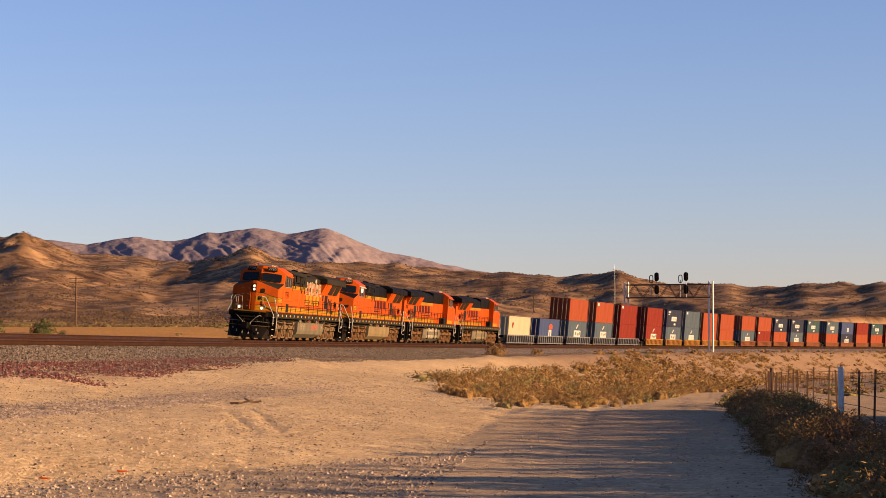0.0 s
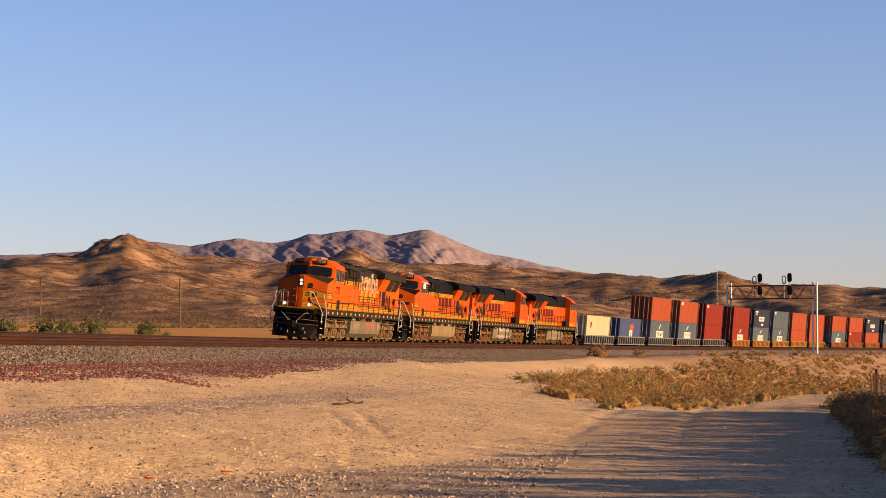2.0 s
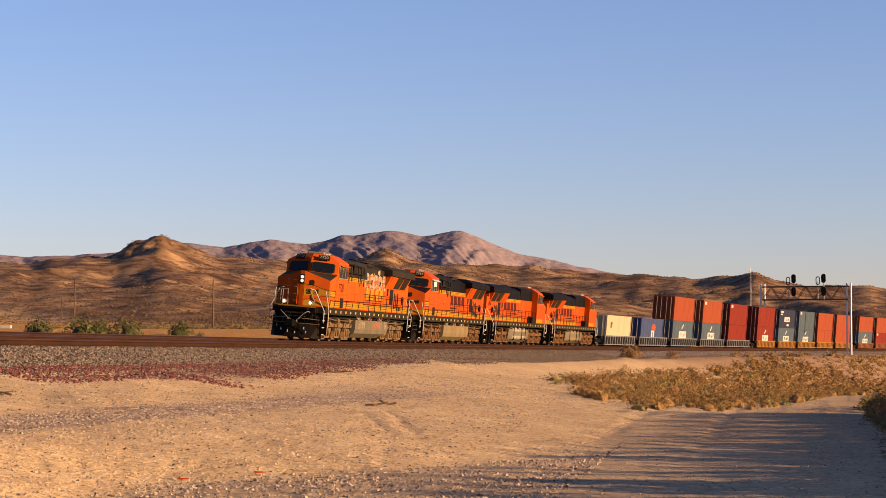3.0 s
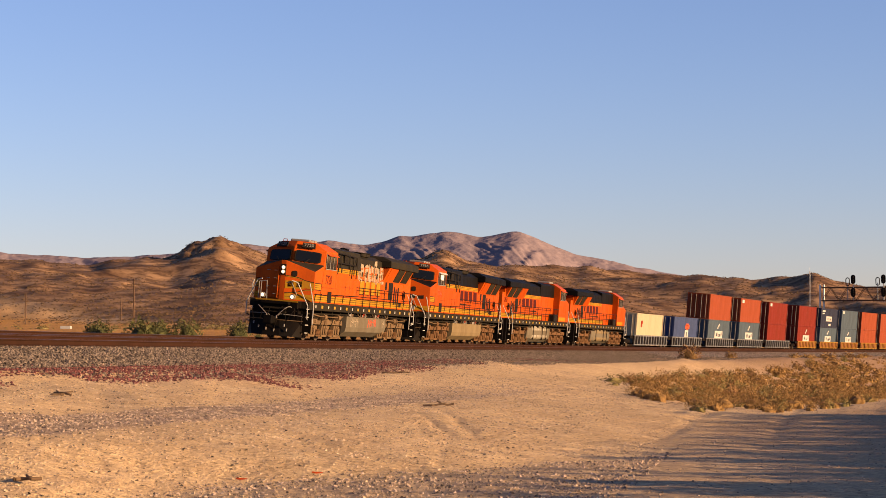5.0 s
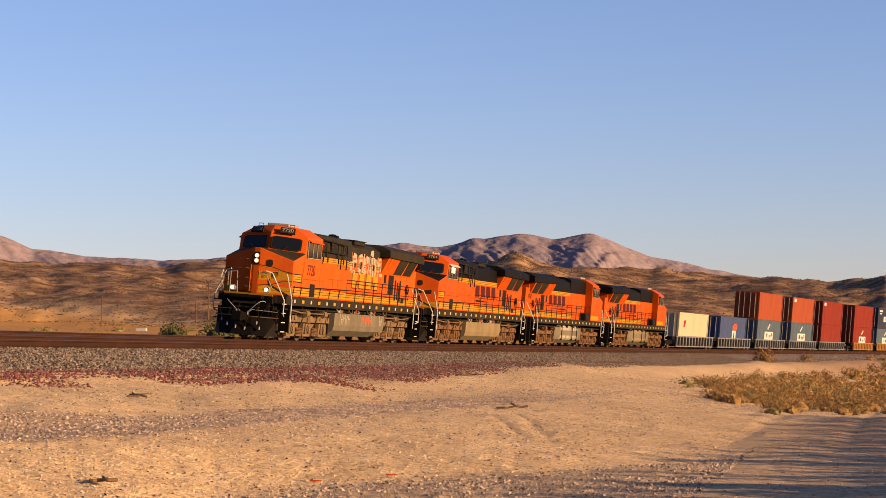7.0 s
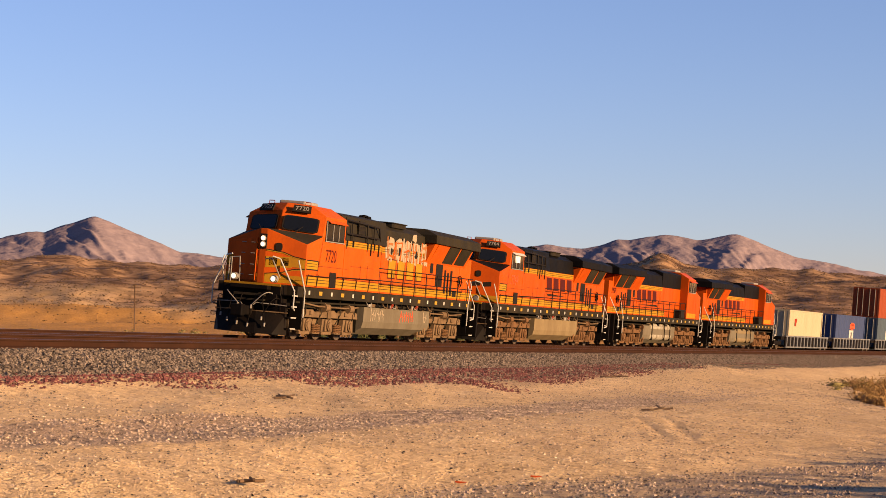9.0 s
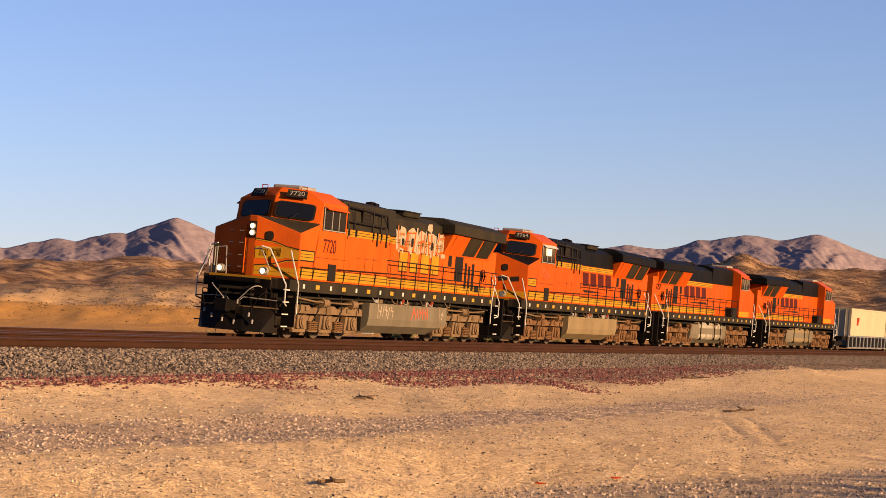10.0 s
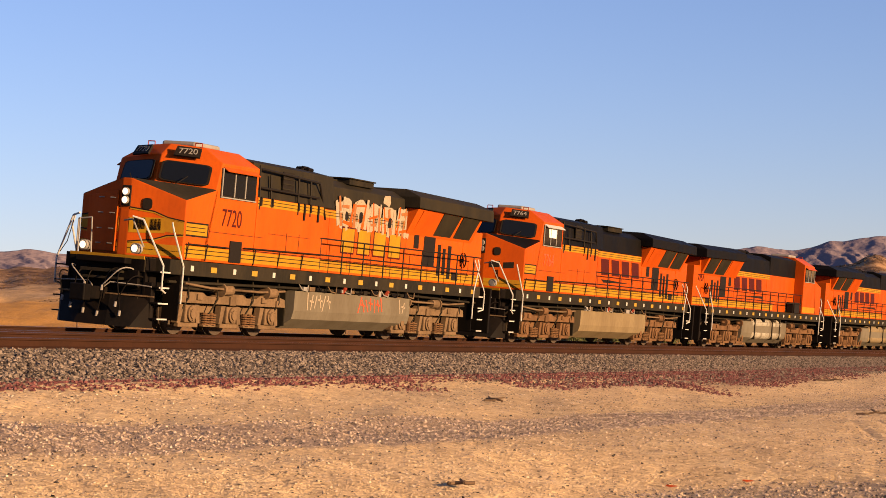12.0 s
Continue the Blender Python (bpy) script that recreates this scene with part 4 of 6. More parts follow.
        if number:
            c = sum((Vector(p) for p in nb), Vector()) / 4
            n = (Vector(nb[1]) - Vector(nb[0])).cross(Vector(nb[2]) - Vector(nb[1])).normalized()
            zax = n
            xax = Vector((0, 0, 1)).cross(zax).normalized()
            yax = zax.cross(xax)
            p = c + n * 0.054
            m = Matrix(((xax.x, yax.x, zax.x, p.x), (xax.y, yax.y, zax.y, p.y), (xax.z, yax.z, zax.z, p.z), (0, 0, 0, 1)))
            text_mesh(number, 0.235, m, M_GREY, "number_lettering", nbp, "white road number figures")
        lo, hi = sorted((sy * 1.495, sy * 1.515))
        w = part("cab_window", boxes([(5.75, 7.52, lo, hi, 3.36, 4.06)]), M_LINE, L)
        for xa, xb in ((5.82, 6.28), (6.36, 6.82), (6.9, 7.42)):
            lo, hi = sorted((sy * 1.51, sy * 1.522))
            part("pane", boxes([(xa, xb, lo, hi, 3.42, 4.0)]), M_GLASS, w)
        lo, hi = sorted((sy * 1.52, sy * 1.54))
        part("window_post", boxes([(6.84, 6.88, lo, hi, 3.4, 4.02), (6.30, 6.34, lo, hi, 3.4, 4.02), (7.46, 7.5, lo, hi, 3.36, 4.06), (5.75, 7.52, lo, hi, 3.35, 3.38)]), M_GREY, w)
        part("sun_visor", panel([(7.45, sy * 1.5, 4.1), (5.8, sy * 1.5, 4.1), (5.8, sy * 1.66, 4.0), (7.45, sy * 1.66, 4.0)][::sy], 0.02), body if not pale_number else M_WHITE, w)
        if pale_number and sy > 0:
            part("sunshade", panel([(7.1, 1.535, 4.06), (6.25, 1.535, 4.06), (6.35, 1.535, 3.66), (7.0, 1.535, 3.66)], 0.01), M_BRIGHT, w, "white sunshade in the cab window")
    part("roof_fitting", boxes([(6.0, 7.25, -0.5, 0.5, 4.53, 4.68)], 0.06), M_GREY, L, "pale air conditioner on the cab roof")
    part("roof_grab_iron", rods([[(7.4, y - 0.1, 4.52), (7.4, y - 0.1, 4.63), (7.4, y + 0.1, 4.63), (7.4, y + 0.1, 4.52)] for y in (-0.7, 0.7)], 0.014), M_DARKRED, L)
    # auxiliary cab: flush with the cab on the left, narrow hood on the right
    part("equipment_cab", hull([(5.6, 1.5, 1.78), (1.9, 1.5, 1.78), (5.6, 1.5, 3.5), (1.9, 1.5, 3.5), (5.6, -1.0, 1.78), (1.9, -1.0, 1.78), (5.6, -1.0, 3.5), (1.9, -1.0, 3.5)], 0.012), body, L)
    part("upper_hood", hull([(5.6, 1.42, 3.5), (1.1, 1.42, 3.5), (5.6, 1.3, 4.36), (1.1, 1.3, 4.36), (5.6, -1.0, 3.5), (1.1, -1.0, 3.5), (5.6, -1.0, 4.36), (1.1, -1.0, 4.36), (5.6, 0.5, 4.5), (1.1, 0.5, 4.5), (5.6, -0.5, 4.5), (1.1, -0.5, 4.5)], 0.02), roof, L)
    part("hood", hull([(1.9, 1.02, 1.78), (-10.55, 1.02, 1.78), (1.9, 1.02, 3.5), (-10.55, 1.02, 3.5), (1.9, -1.02, 1.78), (-10.55, -1.02, 1.78), (1.9, -1.02, 3.5), (-10.55, -1.02, 3.5)], 0.012), body, L)
    part("hood_roof", hull([(1.1, 1.0, 3.5), (-5.0, 1.0, 3.5), (1.1, 0.95, 4.15), (-5.0, 0.95, 4.15), (1.1, -1.0, 3.5), (-5.0, -1.0, 3.5), (1.1, -0.95, 4.15), (-5.0, -0.95, 4.15), (1.1, 0.5, 4.36), (-5.0, 0.5, 4.36), (1.1, -0.5, 4.36), (-5.0, -0.5, 4.36)], 0.02), roof, L)
    part("radiator", hull([(-4.4, 1.5, 3.92), (-10.3, 1.5, 3.86), (-4.4, 1.48, 4.25), (-10.3, 1.48, 4.22), (-4.4, -1.5, 3.92), (-10.3, -1.5, 3.86), (-4.4, -1.48, 4.25), (-10.3, -1.48, 4.22), (-4.6, 0.9, 4.47), (-10.1, 0.9, 4.42), (-4.6, -0.9, 4.47), (-10.1, -0.9, 4.42)], 0.02), roof, L, "overhanging radiator hood")
    for sy in (1, -1):
        nar = boxes([(-9.75, -4.5, min(0, sy * 1.0), max(0, sy * 1.0), 3.5, 3.95)])
        part("radiator_throat", nar, body, L)
        for k in range(3):
            x0 = -4.9 - k * 1.55
            part("radiator_screen", panel([(x0, sy * 1.06, 3.2), (x0 - 1.35, sy * 1.06, 3.2), (x0 - 1.35, sy * 1.42, 3.86), (x0, sy * 1.42, 3.86)][::-sy], 0.03), M_ROOF if k else body, L, "sloping radiator intake screen")
        part("screen_frame", hull([(-4.5, sy * 1.02, 3.12), (-9.6, sy * 1.02, 3.12), (-4.5, sy * 1.40, 3.9), (-9.6, sy * 1.40, 3.9), (-4.5, sy * 0.9, 3.9), (-9.6, sy * 0.9, 3.9)]), body, L)
        # doors, louvres and stripes on the hood
        for xa, xb, za, zb, mt in ((-5.9, -6.75, 2.25, 3.25, M_LINE), (-5.15, -5.5, 2.75, 3.2, M_LINE), (-7.0, -7.22, 2.0, 2.95, M_LINE), (-7.4, -7.6, 2.05, 2.85, M_LINE), (-7.8, -8.05, 1.95, 2.95, M_LINE), (-8.2, -8.7, 1.9, 2.15, M_LINE)):
            lo, hi = sorted((sy * 1.02, sy * 1.035))
            part("louvre_door", boxes([(xb, xa, lo, hi, za, zb)]), mt, L, "dark louvred opening")
        seams = [(x, x + 0.02, min(sy * 1.02, sy * 1.03), max(sy * 1.02, sy * 1.03), 1.9, 3.45) for x in (0.6, -0.7, -2.0, -3.3, -4.6, -9.0)]
        for seam in seams:
            part("door_seam", boxes([seam]), body, L)
        stripe(L, -10.53, 1.88, sy * 1.02, sy, 1.84, 2.12, M_YELLOW, "yellow band along the hood")
        for z in (1.93, 2.03, 2.14):
            stripe(L, -10.53, 1.88, sy * 1.027, sy, z, z + 0.018, M_LINE, "thin dark line")
        stripe(L, -4.4, 1.05, sy * 1.02, sy, 3.28, 3.49, M_YELLOW, "yellow band under the roof")
        for z in (3.34, 3.42):
            stripe(L, -4.4, 1.05, sy * 1.027, sy, z, z + 0.015, M_LINE, "thin dark line")
        bw = bmesh.new()
        bmesh.ops.create_cone(bw, cap_ends=False, segments=18, radius1=0.24, radius2=0.24, depth=0.05, matrix=pose(-8.9, sy * 1.1, 2.55, 90))
        rod(bw, (-8.9, sy * 1.02, 2.55), (-8.9, sy * 1.12, 2.55), 0.05, 8)
        for k in range(3):
            a = k * math.pi / 3
            rod(bw, (-8.9 - 0.23 * math.cos(a), sy * 1.1, 2.55 - 0.23 * math.sin(a)), (-8.9 + 0.23 * math.cos(a), sy * 1.1, 2.55 + 0.23 * math.sin(a)), 0.015, 6)
        part("brake_wheel", bw, M_BLACK, L)
        # walkway railing
        x_start = 1.9 if sy > 0 else 5.3
        posts = [x_start - k * 1.35 for k in range(int((x_start + 9.8) / 1.35) + 1)]
        for x in posts:
            part("railing_post", rods([[(x, sy * 1.49, 1.74), (x, sy * 1.49, 2.68)]], 0.022), M_LINE, L)
        part("railing", rods([[(x_start + 0.1, sy * 1.49, 2.68), (-9.5, sy * 1.49, 2.68)], [(x_start, sy * 1.49, 2.24), (-9.5, sy * 1.49, 2.24)]], 0.02), M_LINE, L, "dark walkway railing")
    # left flush side: stripes, box, low rail
    stripe(L, 1.92, 8.98, 1.5, 1, 1.84, 2.12, M_YELLOW, "yellow band along the cab")
    for z in (1.93, 2.03, 2.14):
        stripe(L, 1.92, 8.98, 1.507, 1, z, z + 0.018, M_LINE, "thin dark line")
    stripe(L, 1.92, 5.58, 1.5, 1, 3.28, 3.49, M_YELLOW, "yellow band under the roof")
    for z in (3.34, 3.42):
        stripe(L, 1.92, 5.58, 1.507, 1, z, z + 0.015, M_LINE, "thin dark line")
    stripe(L, 5.65, 8.0, -1.5, -1, 1.84, 2.12, M_YELLOW, "yellow band along the cab")
    part("locker", boxes([(6.28, 6.86, 1.5, 1.53, 1.82, 2.34)]), M_LINE, L, "black locker door")
    part("locker", boxes([(4.3, 5.2, -1.48, -1.05, 1.78, 2.3)], 0.02), M_LINE, L, "black equipment box on the walkway")
    part("low_handrail", rods([[(8.9, 1.56, 2.16), (7.0, 1.56, 2.16)], [(6.2, 1.56, 2.2), (1.9, 1.56, 2.24)], *[[(x, 1.51, 1.8), (x, 1.56, 2.2)] for x in (8.9, 8.0, 5.6, 4.3, 3.0)]], 0.018), M_LINE, L)
    part("side_seam", boxes([(5.2, 7.9, 1.5, 1.506, 2.5, 2.512), (2.6, 4.9, 1.5, 1.506, 2.62, 2.63), (3.9, 3.92, 1.5, 1.506, 2.2, 2.7), (3.2, 3.22, 1.5, 1.506, 2.2, 2.7)]), M_LINE, L, "panel seams")
    part("hood_ladder", rods([[(5.5, 1.5, 3.2), (5.5, 1.44, 4.3)], [(4.9, 1.5, 3.3), (4.9, 1.44, 4.1)], [(3.4, 1.5, 3.2), (3.4, 1.46, 4.2)], [(2.7, 1.5, 3.2), (2.7, 1.46, 4.15)], [(5.5, 1.47, 4.22), (2.2, 1.47, 4.12)], [(5.5, 1.49, 3.75), (2.2, 1.49, 3.72)], [(2.2, 1.47, 4.12), (1.4, 1.3, 3.2)]], 0.03), M_LINE, L, "dark grab rails along the upper hood")
    for x in (5.45, 4.85, 3.4, 3.05, 2.7, 2.25):
        part("rail_foot", boxes([(x - 0.035, x + 0.035, 1.5, 1.54, 3.3 - 0.22 * (math.sin(x * 9) > 0), 3.52)]), M_LINE, L)
    part("roof_vent", boxes([(-2.6, -1.0, 0.1, 0.75, 4.3, 4.46), (-2.65, -0.95, 0.05, 0.8, 4.46, 4.5)], 0.02), M_SILL, L, "low box vent on the hood roof")
    part("hood_vent", boxes([(3.6, 4.2, 1.4, 1.43, 3.75, 4.25)]), M_LINE, L, "open louvred vent")
    for z in (3.8, 3.93, 4.06, 4.19):
        part("slat", boxes([(3.58, 4.22, 1.41, 1.45, z, z + 0.03)]), M_ROOF, L)
    part("exhaust_outlet", boxes([(-2.6, -1.3, -0.45, 0.45, 4.34, 4.52)], 0.03), M_BLACK, L)
    part("horn", rods([[(1.5, 0.5, 4.4), (1.5, 0.5, 4.54), (1.15, 0.5, 4.54)], [(1.5, 0.35, 4.52), (1.05, 0.35, 4.56)], [(1.5, 0.65, 4.5), (1.2, 0.65, 4.5)]], 0.06, 8), M_BLACK, L)
    part("roof_hatch", boxes([(-0.9, 0.0, -0.4, 0.4, 4.34, 4.42)], 0.02), roof, L)
    # marks
    if mark_yellow:
        lettering_bars(L, 1, 1.025, -0.2, 2.4, 4.2, 0.66, M_YELLOW)
    else:
        lettering_bars(L, 1, 1.025, 0.15, 2.62, 4.7, 0.6, M_NUM, -0.28)
        part("swoosh", prism(bmesh.new(), [(0.1, 2.45), (-0.2, 2.33), (-3.4, 2.38), (-1.0, 2.44)], "y", 1.021, 1.027), M_LINE, L, "dark tapering mark")
    lettering_bars(L, -1, -1.025, -4.6, 2.62, 4.7, 0.6, M_NUM, -0.28)
    part("swoosh", prism(bmesh.new(), [(-0.1, 2.45), (0.2, 2.33), (-4.4, 2.38), (-1.0, 2.44)], "y", -1.021, -1.027), M_LINE, L, "dark tapering mark")
    if number:
        text_mesh(number, 0.6, Matrix.Translation((6.85, 1.503, 2.86)) @ LEFT @ Matrix.Diagonal((0.85, 1.0, 1.0, 1.0)), M_GRAF_RED if pale_number else M_NUM, "road_number", L, "painted road number on the cab side")
        if number == "7757":
            text_mesh(number, 0.42, Matrix.Translation((-9.55, -1.035, 2.98)) @ Matrix(((1, 0, 0, 0), (0, 0, -1, 0), (0, 1, 0, 0), (0, 0, 0, 1))), M_NUM, "road_number", L, "painted road number at the hood's end")
    # nose emblem: yellow wing with black edge, wrapped on raked corner and side
    part("nose_band", boxes([(7.95, 8.98, 1.5, 1.506, 2.34, 2.68)]), M_LINE, L, "black edge of the nose band")
    part("nose_band", boxes([(8.0, 9.0, 1.5, 1.51, 2.38, 2.64)]), M_YELLOW, L, "yellow nose band")
    for z in (2.46, 2.55):
        part("nose_band", boxes([(8.1, 8.98, 1.5, 1.514, z, z + 0.018)]), M_LINE, L, "thin dark line")

    def on_cheek(side, a, za, b, zb, w, thick, mt, lb):
        """Band on a cheek of the nose from fraction a (corner) to b (ridge), w high."""
        p = lambda k, z: (9.057 + 0.375 * k, side * (1.503 - 1.38 * k), z)
        part("nose_band", panel([p(a, za), p(a, za + w), p(b, zb + w), p(b, zb)][::-side], thick), mt, L, lb)

    for side in (1, -1):
        if mark_yellow:
            on_cheek(side, 0.01, 2.36, 0.34, 2.4, 0.3, 0.006, M_YELLOW, "yellow nose band")
            on_cheek(side, 0.34, 2.36, 0.98, 2.32, 0.36, 0.005, M_YELLOW, "yellow emblem ground")
            for k in (0.42, 0.7):
                on_cheek(side, k, 2.42, k + 0.2, 2.4, 0.27, 0.03, M_BLACK, "plain black emblem bar")
            for a, za, b, zb in ((0.01, 2.66, 0.3, 2.72), (0.3, 2.72, 0.55, 2.84), (0.55, 2.84, 0.98, 2.9), (0.01, 2.34, 0.3, 2.3), (0.3, 2.3, 0.55, 2.18), (0.55, 2.18, 0.98, 2.1)):
                on_cheek(side, a, za - 0.03, b, zb - 0.03, 0.028, 0.008, M_YELLOW, "yellow edge line")
                on_cheek(side, a, za, b, zb, 0.03, 0.010, M_LINE, "black edge line")
        else:
            for k in (0.25, 0.6):
                on_cheek(side, k, 2.5, k + 0.26, 2.46, 0.2, 0.008, M_LINE, "plain black emblem bar")
        on_cheek(side, 0.01, 1.84, 0.98, 1.84, 0.26, 0.006, M_YELLOW, "yellow band round the nose")
        on_cheek(side, 0.01, 1.95, 0.98, 1.95, 0.02, 0.010, M_LINE, "thin dark line")
    grille = []
    for i in range(16):
        a = (i + 0.5) / 16 * 2 * math.pi
        ca, sa = math.cos(a), math.sin(a)
        g = 1 / max(abs(ca), abs(sa)) ** 0.6
        k, z = 0.68 + 0.085 * ca * g, 3.02 + 0.135 * sa * g
        for out in (0.0, 0.02):
            grille.append((9.055 + 0.375 * k + out, 1.5 - 1.38 * k + out * 0.26, z))
    part("nose_grille", hull(grille), M_LINE, L, "black rounded nose grille")
    if graffiti:
        rng = random.Random(5)

        def blotch(cx, cz, hw, hh, n, wild, y, name, mt, parent, lb=""):
            pts = []
            for i in range(n):
                a = (i + rng.uniform(-0.3, 0.3)) / n * 2 * math.pi
                ca, sa = math.cos(a), math.sin(a)
                g = 1 / max(abs(ca), abs(sa)) ** 0.8 * (1 + wild * rng.uniform(-1, 1))
                pts.append((cx + ca * hw * g, cz + sa * hh * g))
            return part(name, prism(bmesh.new(), pts, "y", y, y + 0.005), mt, parent, lb)

        def stroke(x0, z0, x1, z1, w, y, mt, parent):
            d = Vector((x1 - x0, z1 - z0)).normalized() * w / 2
            pts = [(x0 - d.y, z0 + d.x), (x0 + d.y, z0 - d.x), (x1 + d.y * 0.7, z1 - d.x * 0.7), (x1 - d.y * 0.7, z1 + d.x * 0.7)]
            part("spray_paint_stroke", prism(bmesh.new(), pts, "y", y, y + 0.005), mt, parent)

        for k in range(5):
            xc, zc = -0.3 - k * 0.98, 3.44 + rng.uniform(-0.04, 0.04)
            e = blotch(xc, zc, 0.45, 0.40, 13, 0.16, 1.021, "spray_paint_patch", M_GRAF, L, "chalky cream graffiti patch")
            for j in range(5):
                a = rng.uniform(-0.28, 0.28)
                stroke(xc + 0.36 - j * 0.18, zc - rng.uniform(0.3, 0.46), xc + 0.36 - j * 0.18 + a, zc + rng.uniform(0.3, 0.48), rng.uniform(0.09, 0.2), 1.027 + j * 0.0009, (M_GRAF, M_SPRAY_BROWN, M_GRAF, M_GRAF, M_ORANGE_FADED)[(j + k) % 5], e)
            for j in range(3):
                z = zc + rng.uniform(-0.3, 0.32)
                stroke(xc - rng.uniform(0.1, 0.4), z, xc + rng.uniform(0.1, 0.4), z + rng.uniform(-0.1, 0.1), rng.uniform(0.05, 0.12), 1.033 + j * 0.0009, (M_GRAF, M_SPRAY_BROWN, M_ORANGE_FADED)[j], e)
            if k in (0, 1, 3):
                blotch(xc + rng.uniform(-0.12, 0.12), zc - 0.05, 0.1, 0.15, 8, 0.2, 1.037, "spray_paint_blot", M_LINE, e)
        blotch(-3.1, 4.0, 0.28, 0.14, 9, 0.3, 0.97, "spray_paint_patch", M_GRAF, L, "small graffiti patch by the roof")
        for xc, mt, n in ((2.3, M_GRAF, 6), (-0.9, M_GRAF_RED, 7), (-3.6, M_GRAF, 2)):
            for j in range(n):
                x0 = xc - j * 0.24 + rng.uniform(-0.05, 0.05)
                b2 = bmesh.new()
                z0, h, l = 0.98 + rng.uniform(-0.04, 0.04), 0.16 + rng.uniform(0, 0.08), rng.uniform(-0.1, 0.1)
                prism(b2, [(x0 - l, z0 - h), (x0 + 0.05 - l, z0 - h), (x0 + 0.06 + l, z0 + h), (x0 + l, z0 + h)], "y", 1.462, 1.468)
                if j % 2:
                    prism(b2, [(x0 - 0.1, z0 - 0.02), (x0 + 0.16, z0 + 0.02), (x0 + 0.16, z0 + 0.07), (x0 - 0.1, z0 + 0.03)], "y", 1.462, 1.468)
                part("spray_paint_stroke", b2, mt, ft, "graffiti bar on the tank")
    # true body width
    fit = Matrix.Translation((-0.1, 0, 0)) @ Matrix.Diagonal((1.0, 0.95, 1.0, 1.0))
    for ob in L.children_recursive:
        if ob.name.split(".")[0] in ("wheelset", "truck", "journal_box", "coil_spring", "brake_cylinder"):
            continue
        if ob.matrix_basis == Matrix():
            ob.data.transform(fit)
        else:
            ob.location = fit @ ob.location
    return L


def add_loco(ob, k, flip):
    MOVERS.append((ob, 23.93 + 22.3 * k, 6.06, flip))


add_loco(build_locomotive("orange lead diesel locomotive with olive roof, yellow bands and graffiti", "7720", True, True, M_TANK, True, True), 0, False)
add_loco(build_locomotive("orange diesel locomotive with black roof coupled behind the leader", "7764", False, False, M_TANK_TAN, pale_number=True), 1, False)
add_loco(build_locomotive("orange diesel locomotive with silver reservoirs running cab last", "7757"), 2, True)
add_loco(build_locomotive("orange diesel locomotive running cab last before the well cars", "", reservoir=M_TANK_TAN), 3, True)

# ---- well cars and containers ----
C_RED = paint("faded_orange_red_container_paint", (0.165, 0.036, 0.015), 0.55, dirt=(0.10, 0.028, 0.013), amount=0.35)
C_DARKRED = paint("dark_red_container_paint", (0.11, 0.014, 0.008), 0.5, dirt=(0.075, 0.015, 0.008), amount=0.35)
C_SLATE = paint("slate_blue_container_paint", (0.0428, 0.0597, 0.07872), 0.55, dirt=(0.03091, 0.03411, 0.03936), amount=0.35)
C_NAVY = paint("navy_container_paint", (0.0164, 0.01952, 0.03518), 0.5, dirt=(0.01968, 0.01673, 0.01919), amount=0.3)
C_BLUE = paint("mid_blue_container_paint", (0.03, 0.043, 0.098), 0.5, dirt=(0.025, 0.03, 0.05), amount=0.3)
C_CREAM = paint("cream_white_container_paint", (0.27, 0.232, 0.158), 0.55, dirt=(0.16, 0.12, 0.075), amount=0.2)
C_TEAL = paint("teal_grey_container_paint", (0.0246, 0.0451, 0.0533), 0.5, dirt=(0.01968, 0.02296, 0.0246), amount=0.3)
W_GREY = paint("weathered_grey_well_car_paint", (0.118, 0.122, 0.134), 0.7, dirt=(0.04, 0.033, 0.029), amount=0.75)
W_YELLOW = paint("dusty_orange_yellow_well_car_paint", (0.1968, 0.1025, 0.0123), 0.6, dirt=(0.0902, 0.0369, 0.01148), amount=0.5)
W_BROWN = paint("faded_red_brown_well_car_paint", (0.123, 0.0451, 0.0205), 0.7, dirt=(0.0656, 0.0328, 0.01968), amount=0.6)


